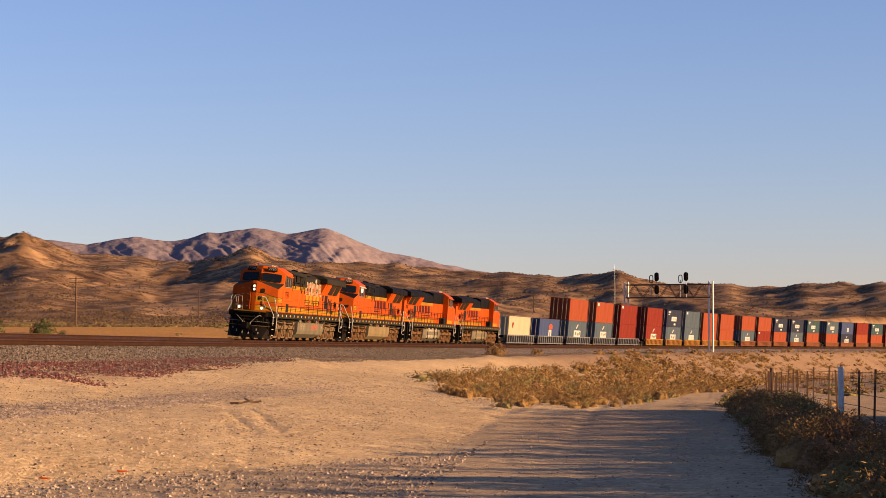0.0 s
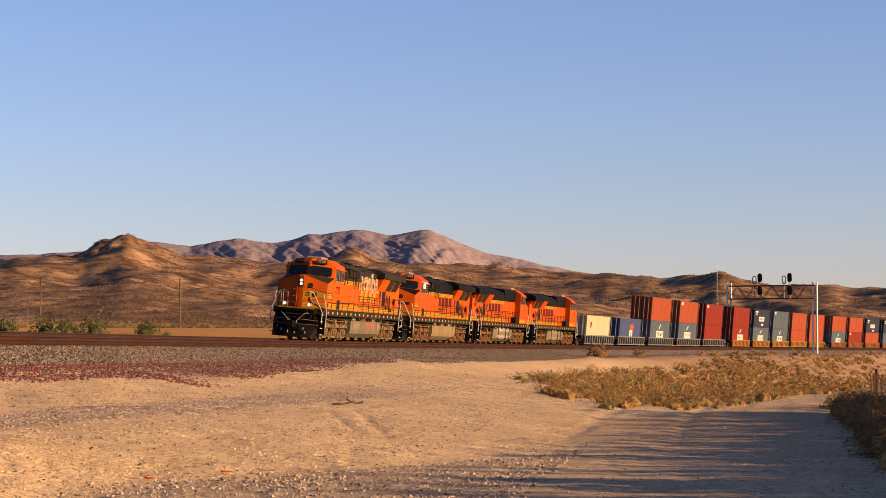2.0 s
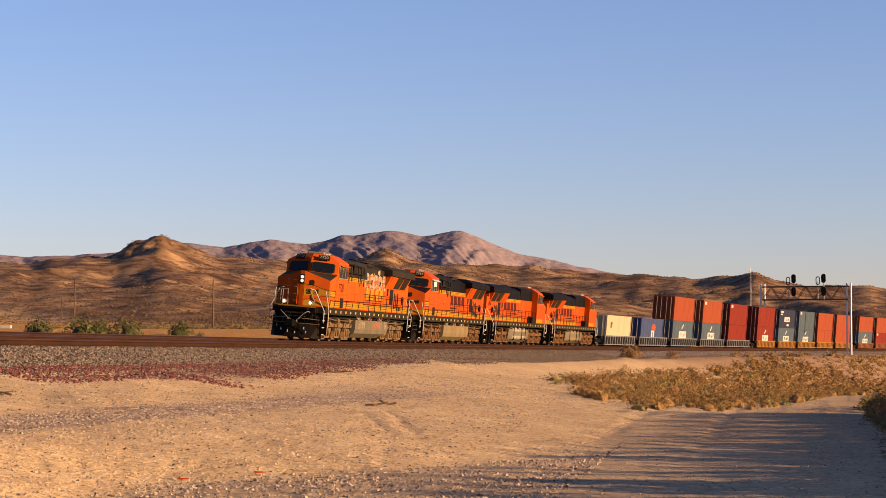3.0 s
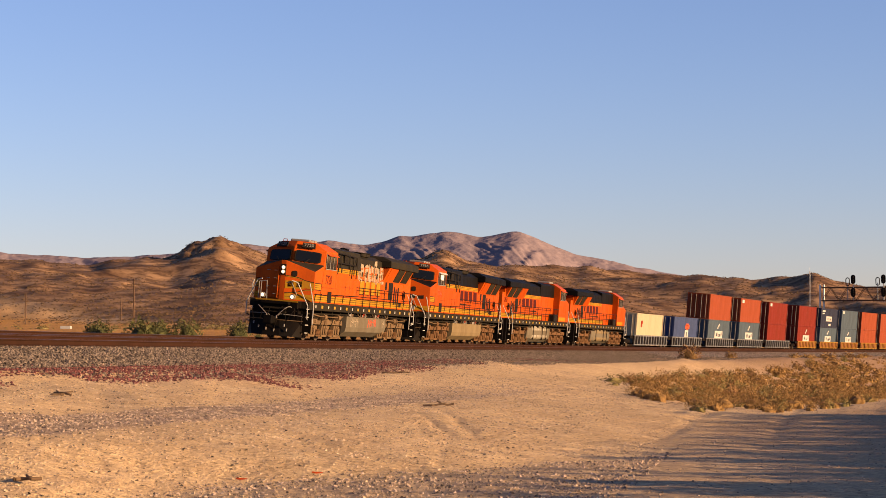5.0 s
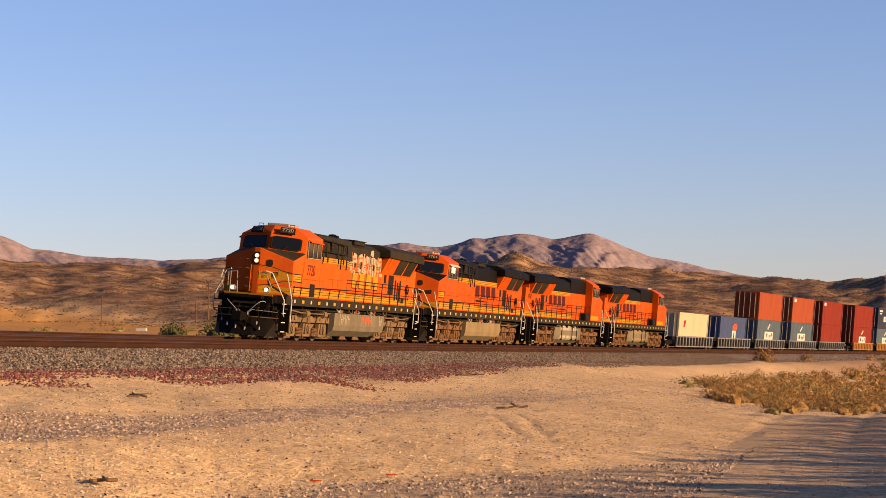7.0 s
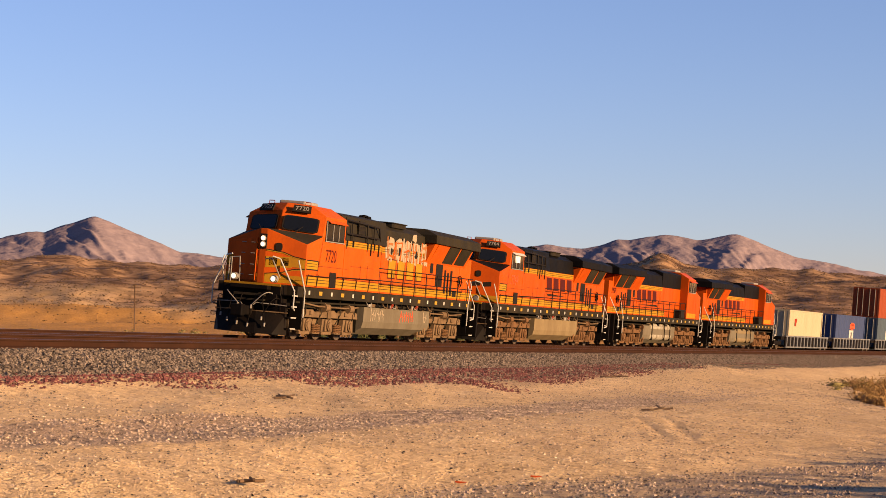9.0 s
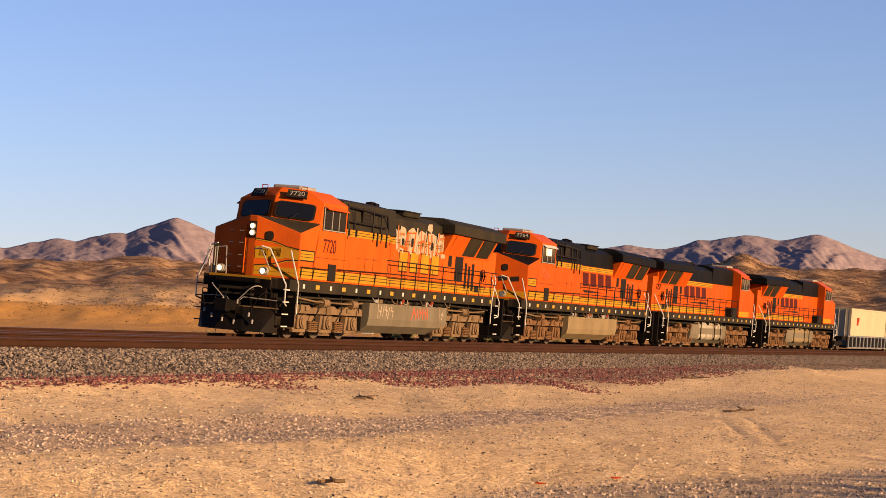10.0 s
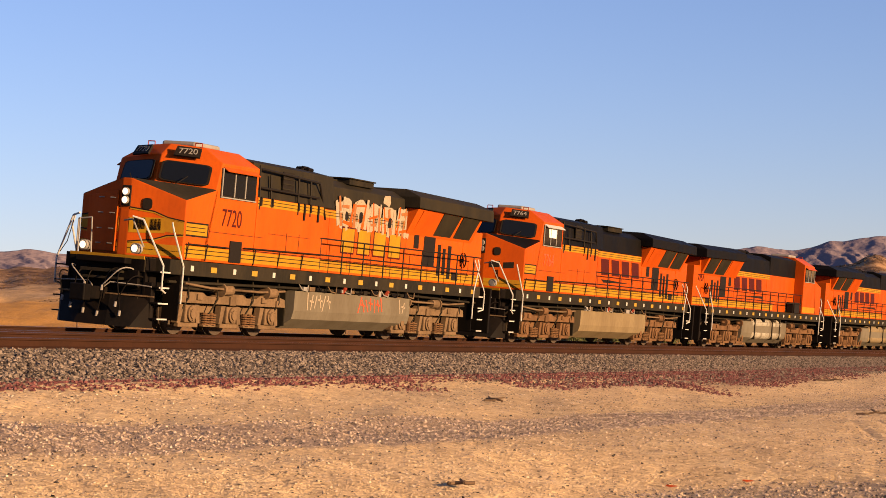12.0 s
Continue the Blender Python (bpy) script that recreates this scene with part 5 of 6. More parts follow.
def container_meshes():
    """Corrugated walls, corner posts, door end with locking bars: shared shapes."""
    L2, W2, H = 6.095, 1.219, 2.68
    shell = bmesh.new()
    n = 40
    step = (2 * L2 - 0.36) / n
    for sy in (-1, 1):
        pts = []
        for k in range(n):
            x = -L2 + 0.18 + k * step
            d = sy * (W2 - (0.0 if k % 2 else 0.036))
            pts += [(x + step * 0.18, d), (x + step * 0.82, d)]
        lo = [shell.verts.new((x, y, 0.14)) for x, y in pts]
        hi = [shell.verts.new((x, y, H - 0.10)) for x, y in pts]
        for i in range(len(pts) - 1):
            shell.faces.new((lo[i], lo[i + 1], hi[i + 1], hi[i]))
    box(shell, -L2 + 0.05, L2 - 0.05, -W2 + 0.06, W2 - 0.06, 0.10, H - 0.02)
    frame_bm = bmesh.new()
    for sx in (-1, 1):
        for sy in (-1, 1):
            box(frame_bm, *sorted((sx * (L2 - 0.18), sx * L2)), *sorted((sy * (W2 - 0.15), sy * (W2 + 0.004))), 0, H)
        box(frame_bm, *sorted((sx * (L2 - 0.12), sx * L2)), -W2 + 0.15, W2 - 0.15, 0, 0.16)
        box(frame_bm, *sorted((sx * (L2 - 0.12), sx * L2)), -W2 + 0.15, W2 - 0.15, H - 0.12, H)
    for sy in (-1, 1):
        box(frame_bm, -L2 + 0.18, L2 - 0.18, *sorted((sy * (W2 - 0.08), sy * (W2 + 0.004))), 0, 0.16)
        box(frame_bm, -L2 + 0.18, L2 - 0.18, *sorted((sy * (W2 - 0.08), sy * (W2 + 0.004))), H - 0.10, H)
    door = boxes([(L2 - 0.04, L2 - 0.01, -1.06, -0.01, 0.17, H - 0.13), (L2 - 0.04, L2 - 0.01, 0.01, 1.06, 0.17, H - 0.13)])
    bars = rods([[(L2 + 0.02, y, 0.12), (L2 + 0.02, y, H - 0.1)] for y in (-0.8, -0.3, 0.3, 0.8)], 0.028)
    return shell, frame_bm, door, bars


CONT = [mesh_of(n, b, C_RED) for n, b in zip(("corrugated_wall", "corner_frame", "door", "locking_bar"), container_meshes())]


def build_container(label, paint_mat, marks=()):
    c = new("shipping_container")
    tagged(c, label, "shipping container", "stacked containers")
    for me, mt in zip(CONT, (paint_mat, paint_mat, paint_mat, M_GREY)):
        ob = shared(me.name, me, c)
        ob.material_slots[0].link = "OBJECT"
        ob.material_slots[0].material = mt
    for x, z, w, h, mt in marks:
        part("marking", boxes([(x - w / 2, x + w / 2, 1.223, 1.232, z - h / 2, z + h / 2)]), mt, c, "plain painted marking")
    return c


LOGO = [(0.2, 1.12, 4.3, 0.8, M_WHITE), (1.2, 1.14, 0.8, 0.4, C_NAVY), (-0.3, 1.04, 1.0, 0.32, C_NAVY), (-1.3, 1.2, 0.5, 0.36, C_NAVY), (0.75, 1.85, 0.45, 0.22, M_WHITE), (0.35, 2.03, 0.5, 0.22, M_WHITE), (0.05, 2.2, 0.5, 0.18, M_WHITE)]
LOGO2 = [(0.3, 1.25, 4.0, 0.7, M_WHITE), (0.9, 1.25, 0.8, 0.36, C_NAVY), (-0.6, 1.2, 0.8, 0.3, C_NAVY), (-0.4, 0.42, 1.5, 0.3, M_WHITE), (4.2, 2.3, 2.0, 0.22, M_WHITE), (4.4, 1.95, 1.4, 0.16, M_WHITE)]
SMALL = [(4.8, 2.35, 1.2, 0.35, M_WHITE)]
CREAM_MARKS = [(3.9, 1.75, 0.5, 0.55, M_DARKRED), (3.6, 1.9, 0.3, 0.3, M_DARKRED)]
BLUE_MARKS = [(-0.6, 1.75, 2.0, 0.4, M_GRAF_RED), (-0.6, 1.95, 1.3, 0.25, M_GRAF_RED), (-0.5, 1.52, 1.0, 0.2, M_GRAF_RED), (-0.3, 0.95, 1.7, 0.95, M_WHITE), (-0.3, 0.95, 0.5, 0.6, C_NAVY)]
WORD = {id(C_RED): "faded orange-red", id(C_DARKRED): "dark red", id(C_SLATE): "slate blue", id(C_NAVY): "navy", id(C_BLUE): "mid blue", id(C_CREAM): "cream white", id(C_TEAL): "teal grey"}


def build_well_unit(paint_mat, word, half, first, last):
    """One unit of an articulated car: side walls with posts, end platforms, floor."""
    u = new("well_car")
    tagged(u, f"{word} articulated well car carrying containers", "well car", "well cars of the train")
    for sy in (-1, 1):
        y0, y1 = sorted((sy * 1.30, sy * 1.38))
        # wall darker than the posts: the dark gaps between them put into its colour
        part("side_wall", boxes([(-half + 1.2, half - 1.2, y0, y1, 0.22, 1.02)]), M_BLACK if word.endswith("grey") else W_BROWN, u)
        part("top_chord", boxes([(-half + 1.1, half - 1.1, *sorted((sy * 1.26, sy * 1.46)), 0.98, 1.08)]), paint_mat, u)
        part("bottom_chord", boxes([(-half + 1.2, half - 1.2, *sorted((sy * 1.26, sy * 1.44)), 0.18, 0.27)]), paint_mat, u)
        n = 13
        for k in range(n):
            x = -half + 1.5 + k * (2 * half - 3.0) / (n - 1)
            a, b = sorted((sy * 1.38, sy * 1.45))
            part("side_post", boxes([(x - 0.12, x + 0.12, a, b, 0.25, 1.0)]), paint_mat, u)
    part("floor", boxes([(-half + 1.2, half - 1.2, -1.3, 1.3, 0.2, 0.3)]), M_BLACK, u)
    for sx in (-1, 1):
        a, b = sorted((sx * (half - 1.2), sx * (half - 0.12)))
        part("end_platform", boxes([(a, b, -1.3, 1.3, 0.75, 1.0), (a, b, -0.6, 0.6, 0.5, 0.8)], 0.02), M_BLACK, u)
        x = sx * half
        if sx < 0 or first:
            for yy in (-1.0, 1.0):
                part("truck_side_frame", boxes([(x - 1.15, x + 1.15, yy - 0.08, yy + 0.08, 0.36, 0.62)], 0.03), M_BLACK, u)
            for dx in (-0.88, 0.88):
                wheelset(u, WS_CAR, x + dx, 0.44, 1)
    return u


A, B_, C_, D_, E_, F_, G_ = C_RED, C_DARKRED, C_SLATE, C_NAVY, C_BLUE, C_CREAM, C_TEAL
# metres behind the mark at the box's middle, lower paint and marks, upper paint and marks, car paint
UNITS = [(112.0, F_, CREAM_MARKS, None, (), 0), (129.6, E_, BLUE_MARKS, None, (), 0), (147.4, C_, LOGO, A, (), 0), (165.1, C_, LOGO, A, SMALL, 0), (182.5, B_, (), B_, SMALL, 0),
         (202.5, B_, LOGO, B_, (), 1), (218.0, C_, LOGO, D_, LOGO2, 1), (233.2, C_, LOGO, C_, SMALL, 1), (248.4, A, (), A, (), 1), (263.5, A, (), A, (), 1),
         (282.8, C_, LOGO, A, (), 2), (298.1, B_, SMALL, A, (), 2), (313.4, A, (), D_, LOGO2, 2), (329.6, C_, LOGO, D_, LOGO2, 2), (345.6, A, (), G_, LOGO2, 2),
         (365.0, A, (), C_, LOGO2, 2), (380.5, D_, LOGO, E_, BLUE_MARKS[3:], 2), (396.4, A, (), B_, (), 2), (412.0, A, (), G_, LOGO2, 2), (427.5, B_, (), A, (), 2), (446.0, C_, LOGO, B_, (), 0), (461.5, C_, LOGO, A, (), 0)]
CARS = [(W_GREY, "weathered grey"), (W_YELLOW, "dusty orange-yellow"), (W_BROWN, "faded red-brown")]
HALF = {0: 8.85, 1: 7.65, 2: 7.75}


def build_consist():
    for k, (u, lo, lm, hi, hm, car) in enumerate(UNITS):
        first, last = k % 5 == 0, k % 5 == 4
        unit = build_well_unit(*CARS[car], HALF[car], first, last)
        MOVERS.append((unit, u, HALF[car], False))
        for paint_mat, marks, z in ((lo, lm, 0.34), (hi, hm, 3.04)):
            if paint_mat is None:
                continue
            c = build_container(f"{WORD[id(paint_mat)]} corrugated steel container {'in the well' if z < 1 else 'stacked on another'}", paint_mat, marks)
            c["lift"] = z
            MOVERS.append((c, u, HALF[car], False))


build_consist()

# ---- signal bridge over both tracks ----
def build_signal_bridge(s):
    b = new("signal_bridge")
    tagged(b, "galvanised signal bridge spanning both tracks", "signal bridge")

    def at(q, z):
        th = np.interp(s, TS, TH)
        return Vector((np.interp(s, TS, TX) + math.sin(th) * q, np.interp(s, TS, TY) - math.cos(th) * q, z))

    ux = (at(1, 0) - at(0, 0)).normalized()
    ahead = Vector((-ux.y, ux.x, 0)) * -1
    for q, z0 in ((8.3, 0.7), (-5.0, 1.2)):
        for e in (-0.3, 0.3):
            part("leg", rod(bmesh.new(), at(q + e, z0), at(q + e, 12.2), 0.14, 10), M_BRIGHT, b)
        part("footing", hull([at(q + a, z0 + c) + ahead * d for a in (-0.8, 0.8) for c in (-0.8, 0.5) for d in (-0.5, 0.5)]), M_TIE, b, "concrete footing")
    for z in (9.7, 11.7):
        for d in (-0.5, 0.5):
            part("chord", rod(bmesh.new(), at(-5.0, z) + ahead * d, at(8.3, z) + ahead * d, 0.10, 8), M_RUSTPOST, b)
    part("lattice", rods([[at(-5 + k * 1.33, 9.7 + 2 * (k % 2)) + ahead * d, at(-5 + (k + 1) * 1.33, 9.7 + 2 * ((k + 1) % 2)) + ahead * d] for k in range(10) for d in (-0.5, 0.5)], 0.045), M_RUSTPOST, b)
    part("walkway", hull([at(q, z) + ahead * d for q in (-5, 8.3) for z in (9.62, 9.7) for d in (-0.55, 0.55)]), M_RUSTPOST, b, "dark grating walkway")
    for q, facing in ((4.6, 1), (0.0, 1)):
        for z, h in ((12.9, 1.35), (10.9, 1.3)):
            c = at(q, z) + ahead * 0.9
            bm = bmesh.new()
            n, pts = 18, []
            for k in range(n):
                a = k / n * 2 * math.pi
                pts.append((math.cos(a) * 0.36, math.sin(a) * 0.36 + (0.34 if math.sin(a) > 0 else -0.34)))
            va = [bm.verts.new(c + ux * p + Vector((0, 0, r))) for p, r in pts]
            vb = [bm.verts.new(c + ux * p + Vector((0, 0, r)) - ahead * 0.06) for p, r in pts]
            bm.faces.new(va)
            bm.faces.new(vb[::-1])
            for k in range(n):
                bm.faces.new((va[k], vb[k], vb[(k + 1) % n], va[(k + 1) % n]))
            bmesh.ops.recalc_face_normals(bm, faces=bm.faces[:])
            head = part("signal_head", bm, M_LINE, b, "black oval signal target")
            for dz in (-0.36, 0.0, 0.36):
                part("hood", rod(bmesh.new(), c + Vector((0, 0, dz)), c + Vector((0, 0, dz)) + ahead * 0.25, 0.12, 10), M_LINE, head)
        part("signal_mast", rod(bmesh.new(), at(q, 9.7) + ahead * 0.6, at(q, 13.0) + ahead * 0.6, 0.07, 8), M_WHITE, b, "white signal mast")
        ring = bmesh.new()
        for k in range(16):
            a0, a1 = k / 16 * 2 * math.pi, (k + 1) / 16 * 2 * math.pi
            f = lambda a: at(q - 1.1, 12.6) - ahead * 0.4 + ux * math.cos(a) * 0.28 + Vector((0, 0, math.sin(a) * 0.3 + (0.3 if math.sin(a) > 0 else -0.3)))
            rod(ring, f(a0), f(a1), 0.07, 6)
        part("signal_head", ring, M_LINE, b, "signal target seen from the rear")
        part("signal_mast", rod(bmesh.new(), at(q - 1.1, 9.7) - ahead * 0.4, at(q - 1.1, 12.4) - ahead * 0.4, 0.06, 8), M_WHITE, b)
    return b


build_signal_bridge(312.0)


def ground_z(x, y):
    return float(ground_height(np.array([float(x)]), np.array([float(y)]))[0][0])


def polar(yaw, d):
    a = radians(yaw)
    return -math.sin(a) * d, math.cos(a) * d


def off_line(s, q):
    th = np.interp(s, TS, TH)
    return float(np.interp(s, TS, TX) + math.sin(th) * q), float(np.interp(s, TS, TY) - math.cos(th) * q)


# ---- pole line, radio mast ----
def build_pole(yaw, d, h, arms):
    x, y = polar(yaw, d)
    z = ground_z(x, y)
    p = new("utility_pole")
    p.location = (x, y, z)
    tagged(p, "weathered wooden utility pole standing in the desert", "utility pole", "poles of the old wire line")
    part("shaft", rod(bmesh.new(), (0, 0, -0.6), (0, 0, h), 0.17, 8, 0.11), M_WOOD, p)
    for k in range(arms):
        zz = h - 0.35 - k * 0.75
        part("crossarm", boxes([(-1.3, 1.3, -0.06, 0.06, zz - 0.06, zz + 0.06)]), M_WOOD, p)
        part("insulator", rods([[(e, 0, zz + 0.05), (e, 0, zz + 0.25)] for e in (-1.15, -0.6, 0.6, 1.15)], 0.05), M_GREY, p)
    return p


for yaw, d, h, arms in ((10.23, 372, 9.0, 2), (14.05, 380, 9.2, 2), (20.15, 400, 8.8, 2), (6.85, 520, 7.0, 0), (14.4, 520, 5.5, 0), (-2.55, 640, 7.5, 2), (17.0, 430, 6.5, 0), (27.61, 415, 10.3, 2)):
    build_pole(yaw, d, h, arms)

mx, my = polar(-4.82, 760)
mast = new("radio_mast")
mast.location = (mx, my, ground_z(mx, my))
tagged(mast, "slim lattice radio mast on the hillside", "radio mast")
for a in range(3):
    c, s_ = math.cos(a * 2.094) * 0.3, math.sin(a * 2.094) * 0.3
    part("mast_leg", rods([[(c, s_, -1), (c * 0.5, s_ * 0.5, 16)]], 0.04), M_GALV, mast)
part("mast_lattice", rods([[(0.3 * math.cos(k * 2.094), 0.3 * math.sin(k * 2.094), k * 0.6), (0.28 * math.cos(k * 2.094 + 2.094), 0.28 * math.sin(k * 2.094 + 2.094), k * 0.6 + 0.6)] for k in range(26)], 0.025), M_GALV, mast)
part("antenna", rods([[(-0.9, 0, z), (0.9, 0, z)] for z in (15.6, 14.6, 13.4)] + [[(0, 0, 15), (0, 0, 17.5)]], 0.04), M_GALV, mast)


# ---- right-of-way fence, marker post ----
def build_fence():
    f = new("wire_fence")
    tagged(f, "rusty steel T-post wire fence beside the dirt road", "fence")
    tops = []
    rng = random.Random(4)
    for s in np.arange(34, 330, 4.6):
        x, y = off_line(s, 31.0 + rng.uniform(-0.1, 0.1))
        z = ground_z(x, y)
        h = 1.25 + rng.uniform(-0.05, 0.12)
        lx, ly = rng.uniform(-0.05, 0.05), rng.uniform(-0.05, 0.05)
        bm = boxes([(-0.025, 0.025, -0.035, -0.025, -0.3, h), (-0.006, 0.006, -0.03, 0.035, -0.3, h)])
        for v in bm.verts:
            v.co.x += lx * v.co.z + x
            v.co.y += ly * v.co.z + y
            v.co.z += z
        part("fence_post", bm, M_RUSTPOST, f)
        tops.append((Vector((x, y, z)), h, Vector((lx, ly, 1))))
    for hgt in (0.35, 0.65, 0.95, 1.18):
        part("wire", rods([[b + n * hgt for b, h, n in tops]], 0.007, 4), M_RUSTPOST, f)
    x, y = off_line(108, 31.2)
    z = ground_z(x, y)
    part("corner_post", rods([[(x, y, z - 0.4), (x, y, z + 1.5)]], 0.11, 10), M_WOOD, f, "weathered wooden corner post")
    return f


build_fence()
px, py = polar(-11.04, 46.0)
pz = ground_z(px, py)
mp = rod(bmesh.new(), (px, py, pz - 0.3), (px, py, pz + 1.27), 0.065, 14)
rod(mp, (px, py, pz + 1.27), (px, py, pz + 1.31), 0.072, 14)
tagged(part("marker_post", mp, M_BRIGHT), "white round utility marker post by the fence", "marker post")

# ---- plants ----


def brush_mesh(seed, leaves, stems, leaf, flat=0.75, wide=0.16, shell=0.35):
    """A shrub about one metre across: crooked stems and many small leaf blades, uneven outline."""
    rng = np.random.default_rng(seed)
    vs, fs = [], []
    lobes = rng.uniform(0.6, 1.15, 9)
    for _ in range(stems):
        a, t = rng.uniform(0, 2 * np.pi), rng.uniform(0.15, 1.15)
        r = 0.5 * lobes[int(a / (2 * np.pi) * 9) % 9] * rng.uniform(0.6, 1.0)
        tip = np.array([np.cos(a) * np.sin(t) * r, np.sin(a) * np.sin(t) * r, np.cos(t) * r * 1.7 * flat])
        w, k = 0.008, len(vs)
        base = np.array([rng.uniform(-0.06, 0.06), rng.uniform(-0.06, 0.06), -0.05])
        mid = (base + tip) / 2 + rng.uniform(-0.05, 0.05, 3)
        for p, ww in ((base, w * 1.6), (mid, w), (tip, w * 0.4)):
            vs += [p + [ww, 0, 0], p + [-ww * 0.5, ww * 0.87, 0], p + [-ww * 0.5, -ww * 0.87, 0]]
        for seg in (0, 3):
            for e in range(3):
                a0, a1 = k + seg + e, k + seg + (e + 1) % 3
                fs += [(a0, a1, a1 + 3), (a0, a1 + 3, a0 + 3)]
    for _ in range(leaves):
        a, t = rng.uniform(0, 2 * np.pi), np.arccos(rng.uniform(0.0, 1.0))
        r = 0.52 * lobes[int(a / (2 * np.pi) * 9) % 9] * rng.uniform(shell, 1.0) ** 0.5
        c = np.array([np.cos(a) * np.sin(t) * r, np.sin(a) * np.sin(t) * r, 0.03 + np.cos(t) * r * 1.7 * flat])
        u = rng.normal(size=3) + np.array([np.cos(a) * 0.5, np.sin(a) * 0.5, 0.5])
        u /= np.linalg.norm(u)
        w = np.cross(u, rng.normal(size=3))
        w /= np.linalg.norm(w) + 1e-9
        ln, k = leaf * rng.uniform(0.6, 1.5), len(vs)
        vs += [c - u * ln * 0.6, c + w * ln * wide, c + u * ln * 0.9, c - w * ln * wide]
        fs += [(k, k + 1, k + 2), (k, k + 2, k + 3)]
    return np.array(vs), np.array(fs)


def inner_mass(seed, size, rise, fine):
    """The lumpy tangle of stems inside a shrub."""
    bm = bmesh.new()
    bmesh.ops.create_icosphere(bm, subdivisions=fine, radius=size)
    rng = random.Random(seed)
    for v in bm.verts:
        k = rng.uniform(0.75, 1.15)
        v.co = Vector((v.co.x * k, v.co.y * k, max(v.co.z, -0.08) * k * rise))
    return template(bm)


def shrub_mesh(seed, leaves, stems, leaf, wide=0.2, core=0.34, rise=1.0, fine=2):
    """A dense shrub about a metre across: inner stems under many small leaves, with an uneven outline."""
    v1, f1 = brush_mesh(seed, leaves, stems, leaf, 0.62 * rise, wide, 0.5)
    v0, f0 = inner_mass(seed, core, 1.05 * rise, fine)
    return np.concatenate([v0, v1]), np.concatenate([f0, f1 + len(v0)])


def mesh_from(name, vf, material):
    me = bpy.data.meshes.new(name)
    me.from_pydata(vf[0].tolist(), [], vf[1].tolist())
    me.materials.append(material)
    return me


def clod_template(seed, n=1):
    bm = bmesh.new()
    rng = random.Random(seed)
    bmesh.ops.create_cone(bm, cap_ends=False, segments=5, radius1=0.5, radius2=0.0, depth=0.8, matrix=pose(0, 0, 0.4))
    for v in bm.verts:
        v.co = Vector((v.co.x * rng.uniform(0.6, 1.4) + rng.uniform(-0.12, 0.12), v.co.y * rng.uniform(0.6, 1.4) + rng.uniform(-0.12, 0.12), v.co.z * rng.uniform(0.7, 1.2)))
    return template(bm)


def rock_template(seed):
    bm = bmesh.new()
    rng = random.Random(seed)
    bmesh.ops.create_cone(bm, cap_ends=False, segments=4, radius1=0.5, radius2=0.27, depth=0.42, matrix=pose(0, 0, 0.21))
    bmesh.ops.contextual_create(bm, geom=[v for v in bm.verts if v.co.z > 0.3])
    for v in bm.verts:
        v.co = Vector((v.co.x * rng.uniform(0.6, 1.3), v.co.y * rng.uniform(0.6, 1.3), v.co.z * rng.uniform(0.7, 1.3)))
    return template(bm)


ROCKS = [rock_template(k) for k in range(8)]
CLODS = [clod_template(k) for k in range(5)]
RNG = np.random.default_rng(11)

# roadside shrubs between the dirt road and the fence
BUSH = [[mesh_from("bush", shrub_mesh(20 + k, 700, 20, 0.065, 0.22), mt) for k in range(3)] for mt in (M_DARKBUSH, M_SAGE, M_BRUSH)]
FINE = [[mesh_from("bush", shrub_mesh(40 + k, 2100, 60, 0.027, 0.2, 0.37, 1.0, 3), mt) for k in range(3)] for mt in (M_DARKBUSH, M_SAGE, M_BRUSH)]
TWIGGY = [[mesh_from("bush", shrub_mesh(50 + k, 3800, 150, 0.021, 0.19, 0.36, 1.0, 3), mt) for k in range(3)] for mt in (M_DARKBUSH, M_SAGE, M_BRUSH)]


def bush(x, y, across, tall, tone, k, label, group, shapes=BUSH):
    ob = new("bush", shapes[tone][k % len(shapes[tone])])
    ob.matrix_basis = pose(x, y, ground_z(x, y) - 0.02, 0, 0, RNG.uniform(0, 360)) @ Matrix.Diagonal((across, across, tall, 1))
    return tagged(ob, label, "bush", group)


TONES = ("dark dry desert shrub with tangled twigs", "grey-green sagebrush shrub", "straw-coloured dry shrub")
for k in range(130):
    s = 9 + 100 * (k / 130) ** 1.25 + RNG.uniform(-1, 1)
    q = 27.4 + 0.02 * s + RNG.uniform(0, 1) ** 1.1 * (4.4 if s < 26 else 1.3)
    x, y = off_line(s, q)
    a = RNG.uniform(0.9, 1.55)
    tone = 0 if RNG.random() < 0.45 else (1 if RNG.random() < 0.6 else 2)
    tall = RNG.uniform(0.7, 1.05)
    bush(x, y, a, tall * (1 - 0.45 * float(smooth(s, 50, 62))), tone, k % 3, TONES[tone] + " beside the dirt road", "roadside shrubs", TWIGGY if s < 20 else FINE if s < 46 else BUSH)
# an unbroken row of higher shrubs along the road's edge
for k in range(75):
    s = 2 + k * 0.6 + RNG.uniform(-0.3, 0.3)
    x, y = off_line(s, 27.6 + 0.018 * s + 0.45 * float(smooth(s, 24, 34)) + RNG.uniform(-0.3, 0.7))
    tone = 0 if RNG.random() < 0.62 else (1 if RNG.random() < (0.2 if s < 24 else 0.6) else 2)
    bush(x, y, RNG.uniform(1.2, 1.7), RNG.uniform(0.95, 1.45) * (1 - 0.28 * float(smooth(s, 18, 26)) + 0.2 * float(smooth(s, 33, 38))), tone, k % 3, TONES[tone] + " along the road", "roadside shrubs", TWIGGY if 12 < s < 21 else FINE)
